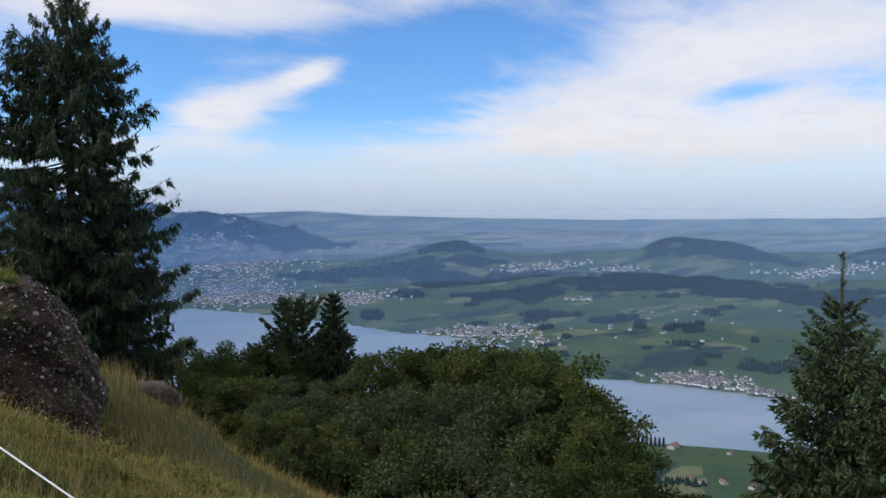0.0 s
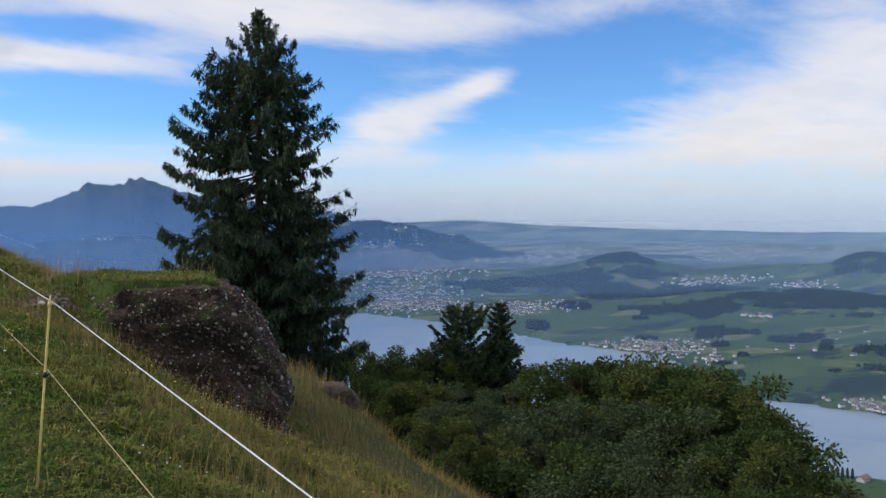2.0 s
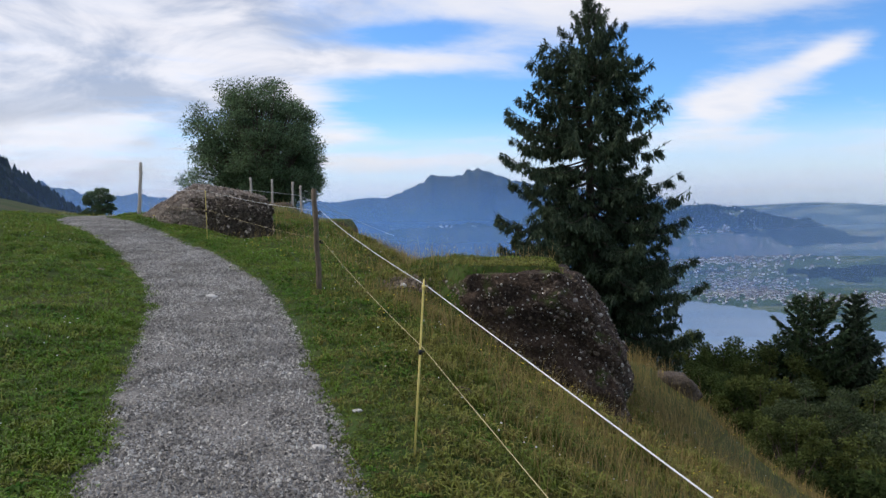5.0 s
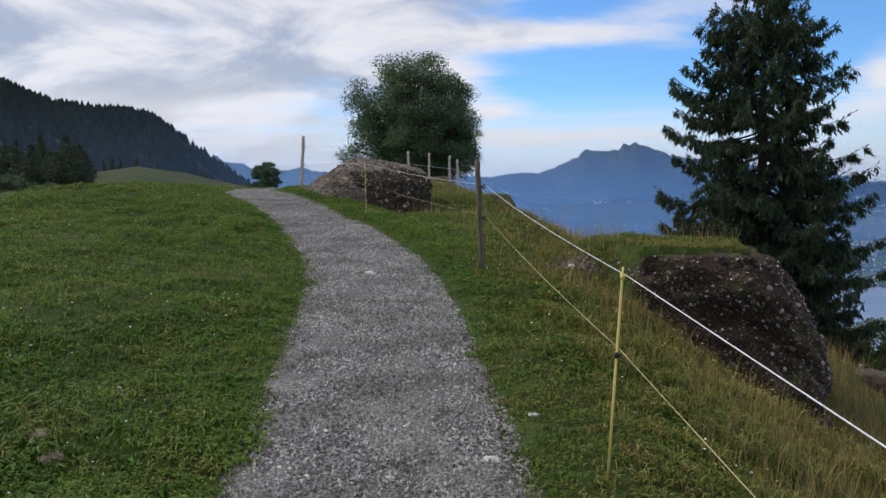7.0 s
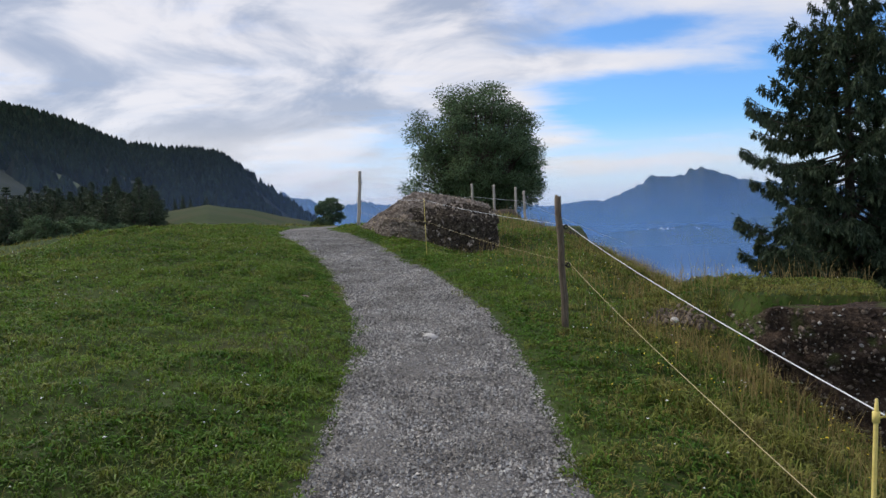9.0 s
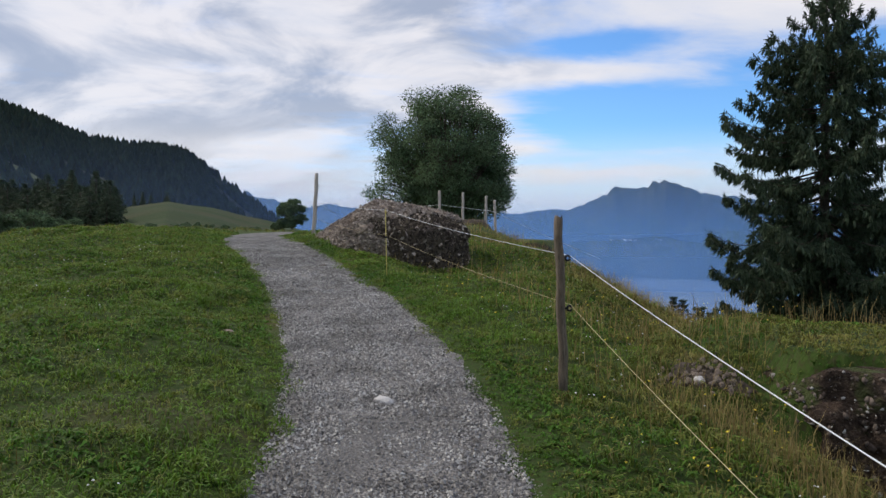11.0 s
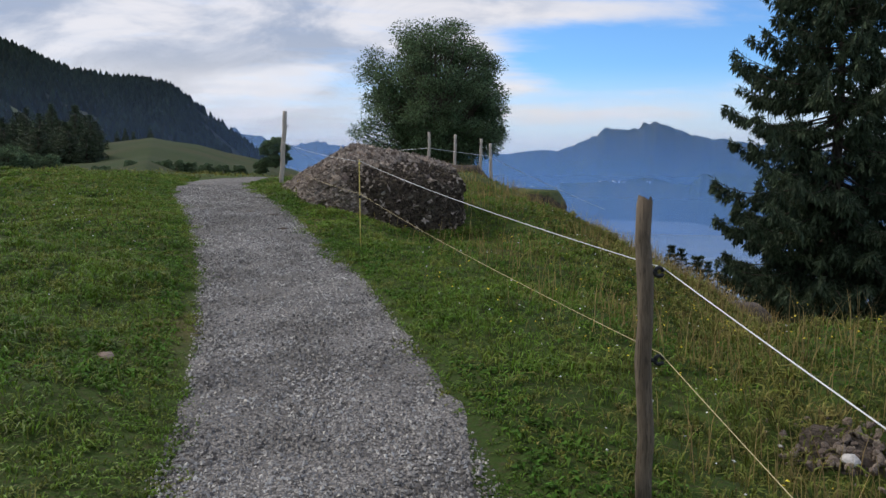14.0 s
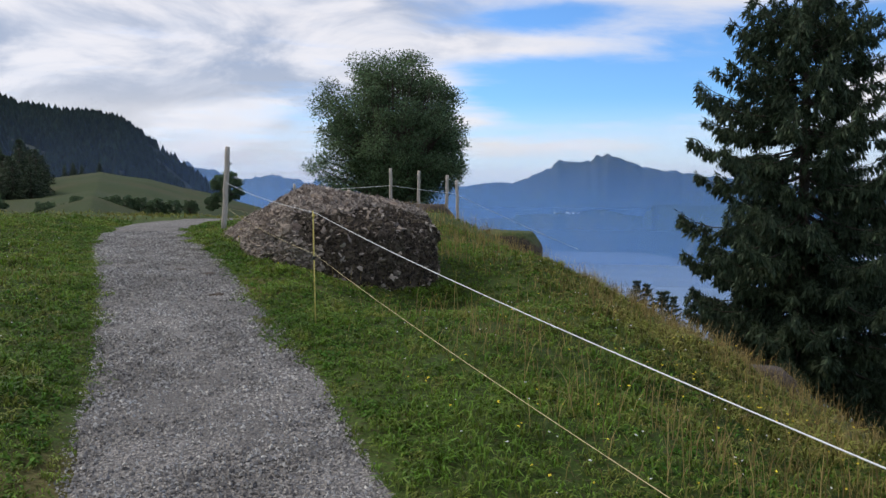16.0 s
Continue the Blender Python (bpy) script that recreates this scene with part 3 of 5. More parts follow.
# a worn bare patch beside the path
worn = N.add("ShaderNodeVectorMath", (("operation", "DISTANCE"),), i0=N.add("ShaderNodeMapping", (), Vector=flat, Scale=(0.75, 1.2, 1.0)).outputs[0], i1=(-3.42, 9.72, 0.0)).outputs["Value"]
worn = N.ramp(N.math("ADD", worn, N.math("MULTIPLY", N.noise(flat, 3.0, 4.0, 0.6), 0.9)), 1.25, 0.65)
land = N.mix(N.math("MULTIPLY", worn, 0.45), land, (0.085, 0.068, 0.036))
# dry straw-coloured turf beyond the brow
beyond = N.ramp(N.math("ADD", N.math("ADD", xyz.outputs[0], N.math("MULTIPLY", xyz.outputs[1], 0.27)), N.math("MULTIPLY", N.noise(flat, 0.8, 4.0, 0.6), 2.0)), 3.3, 5.2)
land = N.mix(N.math("MULTIPLY", N.math("MULTIPLY", beyond, 0.5), N.ramp(reach, 40.0, 28.0)), land, (0.105, 0.088, 0.036))
relief = N.add("ShaderNodeBump", (), Strength=0.7, Distance=0.04, Height=N.noise(flat, 22.0, 5.0, 0.65)).outputs[0]
N.add("ShaderNodeOutputMaterial", (), Surface=N.add("ShaderNodeBsdfPrincipled", (), Base_Color=land, Roughness=0.95, Normal=relief).outputs[0])
turf.node_tree.nodes["Principled BSDF"].inputs["Specular IOR Level"].default_value = 0.15
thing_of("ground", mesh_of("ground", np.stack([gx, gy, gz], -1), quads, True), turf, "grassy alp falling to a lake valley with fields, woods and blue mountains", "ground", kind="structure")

# the lake
water = bpy.data.materials.new("lake_water")
water.use_nodes = True
N = Nodes(water.node_tree)
spot = N.add("ShaderNodeTexCoord").outputs["Object"]
ripple = N.add("ShaderNodeBump", (), Strength=0.15, Distance=0.6, Height=N.noise(N.add("ShaderNodeMapping", (), Vector=spot, Scale=(0.06, 0.12, 1)).outputs[0], 1.0, 4.0, 0.6)).outputs[0]
tone = N.mix(N.ramp(N.noise(N.add("ShaderNodeMapping", (), Vector=spot, Scale=(0.0012, 0.004, 1)).outputs[0], 1.0, 4.0, 0.6), 0.4, 0.6), (0.20, 0.27, 0.34), (0.25, 0.31, 0.36))
N.add("ShaderNodeOutputMaterial", (), Surface=N.add("ShaderNodeBsdfPrincipled", (), Base_Color=tone, Roughness=0.22, IOR=1.33, Normal=ripple).outputs[0])
la = np.radians(np.arange(-75, 85, 2.0))
inner, outer = 400.0, 4700.0
lv = np.concatenate([np.stack([q * np.sin(la), q * np.cos(la), np.full(la.shape, LAKE_Z)], -1) for q in (inner, outer)])
k = np.arange(len(la) - 1)
thing_of("water", mesh_of("water", lv, np.stack([k + 1, k, k + len(la), k + 1 + len(la)], -1)[:, ::-1]), water, "calm blue-grey lake reflecting the pale sky", "lake", kind="structure")

# upright tinted sheets, one behind another, painted in place of thin valley haze
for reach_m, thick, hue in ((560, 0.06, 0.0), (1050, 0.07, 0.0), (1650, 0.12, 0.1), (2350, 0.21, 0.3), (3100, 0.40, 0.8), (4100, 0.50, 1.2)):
    veil = bpy.data.materials.new("painted_valley_haze")
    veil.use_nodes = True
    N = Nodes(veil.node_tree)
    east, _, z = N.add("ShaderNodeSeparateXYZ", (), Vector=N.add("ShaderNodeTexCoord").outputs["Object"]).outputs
    # sheet tint: bluer before the mountain, paler over the plain
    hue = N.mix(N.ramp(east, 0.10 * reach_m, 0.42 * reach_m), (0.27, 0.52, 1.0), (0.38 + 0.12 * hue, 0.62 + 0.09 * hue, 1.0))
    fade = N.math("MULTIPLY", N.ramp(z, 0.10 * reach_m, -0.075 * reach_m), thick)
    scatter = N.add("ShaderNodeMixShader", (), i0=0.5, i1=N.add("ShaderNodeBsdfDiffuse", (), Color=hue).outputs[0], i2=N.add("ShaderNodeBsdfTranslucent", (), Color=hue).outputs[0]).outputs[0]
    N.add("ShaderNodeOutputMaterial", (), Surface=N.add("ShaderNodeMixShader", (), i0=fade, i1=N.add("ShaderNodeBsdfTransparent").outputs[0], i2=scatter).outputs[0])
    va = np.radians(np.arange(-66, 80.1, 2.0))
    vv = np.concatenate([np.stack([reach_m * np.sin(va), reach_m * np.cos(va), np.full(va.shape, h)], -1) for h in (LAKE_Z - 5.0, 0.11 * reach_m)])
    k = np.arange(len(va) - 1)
    thing_of("haze_backdrop", mesh_of("haze_backdrop", vv, np.stack([k, k + 1, k + 1 + len(va), k + len(va)], -1)), veil, "tinted see-through sheet imitating blue haze over the lake valley", "haze", kind="structure")

# one more tinted sheet, imitating haze before the wooded hill
veil = bpy.data.materials.new("painted_hill_haze")
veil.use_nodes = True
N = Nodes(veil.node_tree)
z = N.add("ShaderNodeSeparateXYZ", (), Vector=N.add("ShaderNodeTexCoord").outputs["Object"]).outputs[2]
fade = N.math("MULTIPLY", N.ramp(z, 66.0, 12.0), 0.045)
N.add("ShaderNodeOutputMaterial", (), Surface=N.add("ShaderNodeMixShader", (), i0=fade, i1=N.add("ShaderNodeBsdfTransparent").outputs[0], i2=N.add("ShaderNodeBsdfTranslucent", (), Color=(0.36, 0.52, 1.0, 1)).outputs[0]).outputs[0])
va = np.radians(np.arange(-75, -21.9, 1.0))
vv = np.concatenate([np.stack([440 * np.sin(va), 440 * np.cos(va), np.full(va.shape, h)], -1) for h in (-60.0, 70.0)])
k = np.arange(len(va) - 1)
thing_of("haze_backdrop", mesh_of("haze_backdrop", vv, np.stack([k, k + 1, k + 1 + len(va), k + len(va)], -1)), veil, "tinted see-through sheet imitating blue haze before the wooded hill", "haze", kind="structure")

# ---------------------------------------------------------------- gravel path
ys = np.concatenate([np.arange(-6, 27.01, 0.15)])
across = np.linspace(-1, 1, 15)
Y, S = np.meshgrid(ys, across, indexing="ij")
tilt_y = (path_x(Y + 0.4) - path_x(Y - 0.4)) / 0.8
norm = np.sqrt(1 + tilt_y ** 2)
half = 0.76 + 0.06 * smooth_noise(Y * 0.9, S * 0 + 2, 61) + 0.05 * smooth_noise(Y * 3.1, np.sign(S) * 3.0, 62) + 0.04 * smooth_noise(Y * 6.3, np.sign(S) * 5.0, 64) + 0.30 * step(0.0, -4.0, Y)
X = path_x(Y) + S * half / norm
Yp = Y - S * half * tilt_y / norm
Z = height(X.ravel(), Yp.ravel()).reshape(X.shape) + 0.022 - 0.055 * np.abs(S) ** 6 + 0.008 * fbm(X * 4, Yp * 4, 2, 63)
n_a = len(across)
i, j = np.meshgrid(np.arange(len(ys) - 1), np.arange(n_a - 1), indexing="ij")
quads = np.stack([i * n_a + j, i * n_a + j + 1, (i + 1) * n_a + j + 1, (i + 1) * n_a + j], -1).reshape(-1, 4)
path_ob = thing_of("path", mesh_of("path", np.stack([X, Yp, Z], -1), quads, True), GRAVEL, "narrow grey gravel footpath winding up over the alp", "path", kind="structure")

CHIP_V = np.array([[1, 0, -0.35], [-0.5, 0.85, -0.35], [-0.5, -0.85, -0.3], [0.05, 0.05, 0.75]])
CHIP_F = np.array([[0, 1, 3], [1, 2, 3], [2, 0, 3]])
PEBBLE_V = np.array([[1, 0, 0], [-0.9, 0.1, 0], [0.1, 1, 0.05], [0, -1, -0.05], [0.1, 0.05, 0.8], [0, 0, -0.8]])
PEBBLE_F = np.array([[0, 2, 4], [2, 1, 4], [1, 3, 4], [3, 0, 4], [2, 0, 5], [1, 2, 5], [3, 1, 5], [0, 3, 5]])


def scatter_stones(places, sizes, rng, flat=0.55, V=None, F=None, tilt=0.5):
    """Many small angular stones as one set of vertices and faces."""
    V, F = (PEBBLE_V, PEBBLE_F) if V is None else (V, F)
    n, k = len(places), len(V)
    a = rng.uniform(0, math.tau, n)
    v = V[None] * (1 + 0.35 * rng.uniform(-1, 1, (n, k, 3)))
    v = v * np.stack([sizes, sizes * rng.uniform(0.6, 1, n), sizes * flat], -1)[:, None, :]
    c, s = np.cos(a)[:, None], np.sin(a)[:, None]
    lean = rng.uniform(-tilt, tilt, n)[:, None]
    cl, sl = np.cos(lean), np.sin(lean)
    v = np.stack([v[..., 0] * cl - v[..., 2] * sl, v[..., 1], v[..., 0] * sl + v[..., 2] * cl], -1)
    x, y, z = v[..., 0] * c - v[..., 1] * s, v[..., 0] * s + v[..., 1] * c, v[..., 2]
    v = np.stack([x, y, z], -1) + places[:, None, :]
    f = F[None] + (np.arange(n) * k)[:, None, None]
    return v.reshape(-1, 3), f.reshape(-1, 3)


rng = np.random.default_rng(4)
n = 120000
sy = 2.5 + 18 * rng.uniform(0, 1, n) ** 1.2
so = rng.uniform(-1, 1, n) * (0.76 + 0.10 * rng.uniform(0, 1, n) ** 3 * 2)
lean = (path_x(sy + 0.4) - path_x(sy - 0.4)) / 0.8
sx = path_x(sy) + so / np.sqrt(1 + lean ** 2)
sy2 = sy - so * lean / np.sqrt(1 + lean ** 2)
size = 0.007 + 0.012 * rng.uniform(0, 1, n) ** 3
sz = height(sx, sy2) + 0.022 - 0.055 * np.abs(so / 0.8) ** 6 + size * 0.30
v, f = scatter_stones(np.stack([sx, sy2, sz], -1), size, rng, 0.8, CHIP_V, CHIP_F)
thing_of("gravel", mesh_of("gravel", v, f), CHIP, "loose grey and whitish gravel chips covering the path", "gravel", kind="stuff")


def lump(size, seed, cuts=2, rough=0.2, flat=0.6):
    """A rounded, uneven stone."""
    bm = bmesh.new()
    bmesh.ops.create_icosphere(bm, subdivisions=cuts, radius=1.0)
    for w in bm.verts:
        k = 1 + rough * noise.noise(w.co * 1.3 + Vector((seed * 3.1, seed * 1.7, 0))) + 0.4 * rough * noise.noise(w.co * 3.1 + Vector((0, seed * 2.3, 1)))
        w.co = Vector((w.co.x * size[0], w.co.y * size[1], w.co.z * size[2] * flat)) * k
    return bm


def stone(name, x, y, size, seed, mat, label, sink=0.3, group=""):
    bm = lump(size, seed, 2, 0.35, 1.0)
    me = bpy.data.meshes.new(name)
    bm.to_mesh(me)
    bm.free()
    ob = thing_of(name, me, mat, label, "stone", group)
    ob.matrix_world = pose(x, y, ground(x, y) + size[2] * (1 - 2 * sink), 0, 0, seed * 47)
    return ob


stone("flat_stone", -3.66, 9.08, (0.085, 0.06, 0.035), 3, PALE_STONE, "whitish limestone bedded flat in the gravel path", 0.25)
for x, y, s, q in ((-1.35, 4.55, 0.05, 5), (-1.62, 4.9, 0.04, 6), (-1.5, 4.45, 0.045, 7), (-1.25, 5.2, 0.035, 8), (-1.75, 4.2, 0.04, 9), (-2.1, 5.6, 0.04, 10), (-1.2, 3.9, 0.04, 11)):
    stone("path_stone", x, y, (s, s * 0.8, s * 0.4), q, PALE_STONE, "grey-white stone bedded in the gravel path", 0.25, "stones in the path")
for x, y, s, q in ((-4.15, 10.75, 0.06, 12), (-3.95, 10.9, 0.05, 13)):
    stone("path_stone", x, y, (s, s * 0.8, s * 0.25), q, COBBLE, "pinkish flat stone bedded in the gravel path", 0.3, "stones in the path")
for x, y, s, q in ((-3.42, 3.95, 0.08, 14), (-3.22, 3.80, 0.07, 15), (-2.45, 3.55, 0.05, 16), (-5.6, 10.3, 0.07, 18)):
    stone("meadow_stone", x, y, (s, s * 0.7, s * 0.35), q, COBBLE, "weathered brown stone half sunk in the meadow grass", 0.3, "stones in the grass")
for x, y, s, q in ((-7.1, 15.3, 0.13, 21), (-7.75, 16.3, 0.13, 22), (-8.15, 16.4, 0.10, 23)):
    stone("sunken_slab", x, y, (s, s * 0.5, 0.025), q, MOUND, "dark flat slab sunk into the gravel path", 0.3, "slabs in the path")

# ---------------------------------------------------------------- fence
def wooden_post(x, y, tall, thick, lean_x, lean_y, mat, label, category="fence post", group="fence posts", split=True):
    z = ground(x, y)
    top = empty("fence_post", pose(x, y, z - 0.02, lean_x, lean_y, 20), label, category, group)
    bm = bmesh.new()
    rings = 9
    pts = [(0.006 * math.sin(k * 1.9 + x), 0.006 * math.cos(k * 2.3 + y), (tall + 0.02) * k / (rings - 1)) for k in range(rings)]
    tube(bm, pts, [thick * (1.05 - 0.1 * k / rings) * (1 + 0.05 * math.sin(k * 2.7 + x)) for k in range(rings)], 10, 0.85)
    for w in bm.verts:
        a = math.atan2(w.co.y, w.co.x)
        w.co.x *= 1 + 0.10 * math.cos(4 * a)
        w.co.y *= 1 + 0.10 * math.cos(4 * a)
        if split and w.co.z > tall - 0.02:
            w.co.z += 0.02 * math.sin(3 * a + 1)
    part("post", bm, mat, top)
    return top


def insulator(post, height_m, side):
    """A ring insulator: black screw shank and open ring."""
    bm = bmesh.new()
    tube(bm, [(0.02 * side, 0, height_m), (0.050 * side, 0, height_m)], [0.009, 0.009], 8)
    shank = part("insulator", bm, BLACK, post, "black plastic insulator screwed into the post")
    bm = bmesh.new()
    ring = [(0.058 * side + 0.017 * math.cos(k * math.tau / 13), 0.004 * math.sin(k), height_m + 0.017 * math.sin(k * math.tau / 13)) for k in range(13)]
    tube(bm, ring, [0.008] * 13, 8)
    part("ring", bm, BLACK, shank)
    return shank


post_a = wooden_post(-2.557, 9.70, 1.235, 0.035, 0.0, -1.8, WOOD, "weathered grey-brown wooden fence post with two black insulators")
insulator(post_a, 0.975, 1)
insulator(post_a, 0.625, 1)
post_b = wooden_post(-9.75, 20.3, 1.36, 0.050, 0.5, 3.6, WOOD_PALE, "tall pale squared wooden fence post beside the path")
insulator(post_b, 1.12, 1)
insulator(post_b, 0.66, 1)
for x, y, tall, q in ((-9.3, 28.0, 1.15, 0.0), (-8.8, 28.8, 1.1, 1.0), (-8.0, 28.6, 1.15, 1.0), (-7.85, 29.3, 1.2, -1.5), (-12.6, 29.5, 1.0, 1.0)):
    p = wooden_post(x, y, tall, 0.045, q, q, WOOD_PALE, "pale wooden fence post standing behind the rock mound", split=False)
    insulator(p, tall - 0.12, -1)
post_c = wooden_post(1.24, -1.5, 0.95, 0.04, 1.0, -1.0, WOOD, "weathered wooden fence post at the brow of the slope")
insulator(post_c, 0.76 - ground(1.24, -1.5), -1)
insulator(post_c, 0.37 - ground(1.24, -1.5), -1)


def plastic_post(x, y, tall, lean_x, lean_y):
    z = ground(x, y)
    top = empty("plastic_fence_post", pose(x, y, z - 0.02, lean_x, lean_y, 0), "thin yellow plastic stake of an electric pasture fence", "fence post", "plastic fence stakes")
    bm = bmesh.new()
    tube(bm, [(0, 0, 0), (0, 0, tall * 0.5), (0, 0, tall), (0, 0, tall + 0.03)], [0.0068, 0.0068, 0.0064, 0.004], 8, 0.9)
    part("stake", bm, YELLOW, top)
    for h in (tall - 0.015, tall * 0.615):
        bm = bmesh.new()
        tube(bm, [(0, 0, h - 0.014), (0, 0, h + 0.014)], [0.0095, 0.0095], 8)
        tube(bm, [(0.006, -0.004, h), (0.020, -0.006, h + 0.004), (0.022, -0.004, h + 0.014)], [0.0035, 0.0035, 0.003], 6)
        part("clip", bm, BLACK if h < tall * 0.8 else YELLOW, top, "wire clip on the stake")
    return top


plastic_post(-0.79, 4.40, 0.955, -7.0, 3.5)
plastic_post(-5.72, 14.40, 0.925, 0.5, -0.5)


def wire(name, points, radius, mat, label, sags=(0.03, 0.03, 0.03, 0.03, 0.004)):
    bm = bmesh.new()
    pts, rad = [], []
    for a, b, sag in zip(points, points[1:], sags):
        a, b = Vector(a), Vector(b)
        n = max(6, int((b - a).length / 0.35))
        for k in range(n):
            t = k / n
            pts.append(a.lerp(b, t) - Vector((0, 0, 4 * sag * t * (1 - t) * (b - a).length / 5)))
            rad.append(radius * (1 + 0.08 * (k % 2)))
    pts.append(Vector(points[-1]))
    rad.append(radius)
    tube(bm, pts, rad, 6)
    me = bpy.data.meshes.new(name)
    bm.to_mesh(me)
    bm.free()
    return thing_of(name, me, mat, label, "fence wire")


wire("fence_rope", [(-11.6, 26.0, 2.0), (-9.70, 20.3, 2.36), (-5.72, 14.43, 1.997), (-2.517, 9.715, 1.583), (-0.712, 4.535, 1.152), (1.20, -1.5, 0.75)], 0.0020, ROPE, "thin white electric fence rope strung between the posts")
wire("fence_twine", [(-11.6, 26.0, 1.7), (-9.70, 20.3, 1.95), (-5.72, 14.41, 1.66), (-2.517, 9.725, 1.242), (-0.742, 4.46, 0.832), (1.15, -1.5, 0.35)], 0.0014, TWINE, "thin yellowish lower twine of the pasture fence")
wire("back_wire", [(-12.6, 29.5, 2.3), (-9.3, 28.0, 2.4), (-7.8, 28.6, 2.2), (-4.9, 32.0, 0.6)], 0.005, ROPE, "thin white wire along the posts behind the mound")

# ---------------------------------------------------------------- conglomerate blocks


def block_mesh(name, rings, seed, shape, rough, sides=96):
    """A boulder as a closed pile of outlines. shape(t, a) gives the outline's x, y, z at height t and angle a."""
    verts = np.zeros((rings + 1, sides, 3))
    for k in range(rings + 1):
        for s in range(sides):
            verts[k, s] = shape(k / rings, s * math.tau / sides)
    p = verts.reshape(-1, 3)
    c = p.mean(0)
    out = p - c
    out[:, 2] *= 0.4
    out /= np.linalg.norm(out, axis=1)[:, None] + 1e-6
    d = rough * (fbm(p[:, 0] * 1.6 + p[:, 2] * 1.1, p[:, 1] * 1.6 + p[:, 2] * 1.7, 4, seed) + 0.35 * fbm(p[:, 0] * 8 + p[:, 2] * 5, p[:, 1] * 8 - p[:, 2] * 6, 3, seed + 9))
    p = p + out * d[:, None]
    i, j = np.meshgrid(np.arange(rings), np.arange(sides), indexing="ij")
    j2 = (j + 1) % sides
    f = np.stack([i * sides + j, i * sides + j2, (i + 1) * sides + j2, (i + 1) * sides + j], -1).reshape(-1, 4)
    return mesh_of(name, p, f, True), p, f


def surface_points(p, f, n, rng, keep):
    """Random places on a mesh with their normals."""
    q = p[f]
    nor = np.cross(q[:, 1] - q[:, 0], q[:, 2] - q[:, 0]) + np.cross(q[:, 2] - q[:, 0], q[:, 3] - q[:, 0])
    area = np.linalg.norm(nor, axis=1)
    nor = nor / (area[:, None] + 1e-9)
    ok = keep(q.mean(1), nor)
    idx = rng.choice(len(f), n, p=area * ok / (area * ok).sum())
    a, b = rng.uniform(0, 1, (2, n, 1))
    at = (q[idx, 0] * (1 - a) + q[idx, 1] * a) * (1 - b) + (q[idx, 3] * (1 - a) + q[idx, 2] * a) * b
    return at, nor[idx]


COBBLES = []
for s in range(6):
    bm = lump((1, 0.75, 0.55), 31 + s, 1, 0.35, 1.0)
    me = bpy.data.meshes.new("cobble")
    bm.to_mesh(me)
    bm.free()
    me.materials.append(COBBLE)
    COBBLES.append(me)
SET_PEBBLES, LICHEN_PEBBLES = [], []
for s in range(4):
    for store, mat in ((SET_PEBBLES, PEBBLE_ONE), (LICHEN_PEBBLES, LICHEN_ONE)):
        me = COBBLES[s].copy()
        me.materials.clear()
        me.materials.append(mat)
        store.append(me)


def stud(body, at, nor, sizes, rng, sink=0.25, kinds=COBBLES):
    """Cobbles set into a body, one object each."""
    for (x, y, z), nn, s in zip(at, nor, sizes):
        m = Vector(nn).to_track_quat("Z", "Y").to_matrix().to_4x4() @ pose(0, 0, 0, 0, 0, rng.uniform(0, 360))
        ob = new("cobble", kinds[rng.integers(len(kinds))])
        ob.parent = body
        ob.matrix_local = Matrix.Translation((x, y, z)) @ m @ Matrix.Diagonal((s, s, s, 1)) @ pose(0, 0, 0.2 - sink)


# the dark block on the brow, under the edge of the turf shelf
def block_shape(t, a):
    c, s = math.cos(a), math.sin(a)
    e = 0.42
    cx, cy = math.copysign(abs(c) ** e, c), math.copysign(abs(s) ** e, s)
    z = -1.9 + 2.62 * min(1, t / 0.96)
    right = 1.24 - 0.62 * max(0, (z + 0.8) / 1.5) ** 1.7
    g = 1 - 0.13 * (max(0, t - 0.80) / 0.20) ** 1.5
    if t > 0.97:
        g *= max(0.04, 1 - (t - 0.97) / 0.03)
    x = cx * (right if c > 0 else 1.36 - 0.1 * t) * g
    y = 11.45 + 1.28 * cy * g + (0.10 * (t - 0.5) if s < 0 else 0) - 0.08 * x
    return x, y, z - 0.06 * max(0, x) * t - 0.22 * t * max(0, -x - 0.8)


me, p, f = block_mesh("rock_block", 60, 71, block_shape, 0.15, 150)
block = thing_of("rock_block", me, ROCK, "dark mossy conglomerate boulder studded with pale pebbles on the grassy brow", "boulder")
rng = np.random.default_rng(8)
seen = lambda c, n: (c[:, 2] > -1.5) * (n[:, 2] < 0.75) * (n[:, 1] < 0.5)
at, nor = surface_points(p, f, 6500, rng, seen)
v, fc = scatter_stones(at, 0.010 + 0.032 * rng.uniform(0, 1, 6500) ** 2.5, rng, 0.8, tilt=1.5)
thing_of("pebble_cover", mesh_of("pebble_cover", v, fc, True), PEBBLE_DARK, "brown pebbles set in the boulder", kind="stuff", parent=block)
at, nor = surface_points(p, f, 190, rng, seen)
stud(block, at, nor, 0.012 + 0.030 * rng.uniform(0, 1, 190) ** 2, rng, 0.15, LICHEN_PEBBLES)
at, nor = surface_points(p, f, 190, rng, seen)
stud(block, at, nor, 0.018 + 0.04 * rng.uniform(0, 1, 190) ** 2, rng, 0.2, SET_PEBBLES)
at, nor = surface_points(p, f, 1900, rng, seen)
v, fc = scatter_stones(at + nor * 0.004, 0.006 + 0.020 * rng.uniform(0, 1, 1900) ** 2.5, rng, 0.6, tilt=1.5)
thing_of("lichen_cover", mesh_of("lichen_cover", v, fc, True), LICHEN, "small pale lichened pebbles", kind="stuff", parent=block)


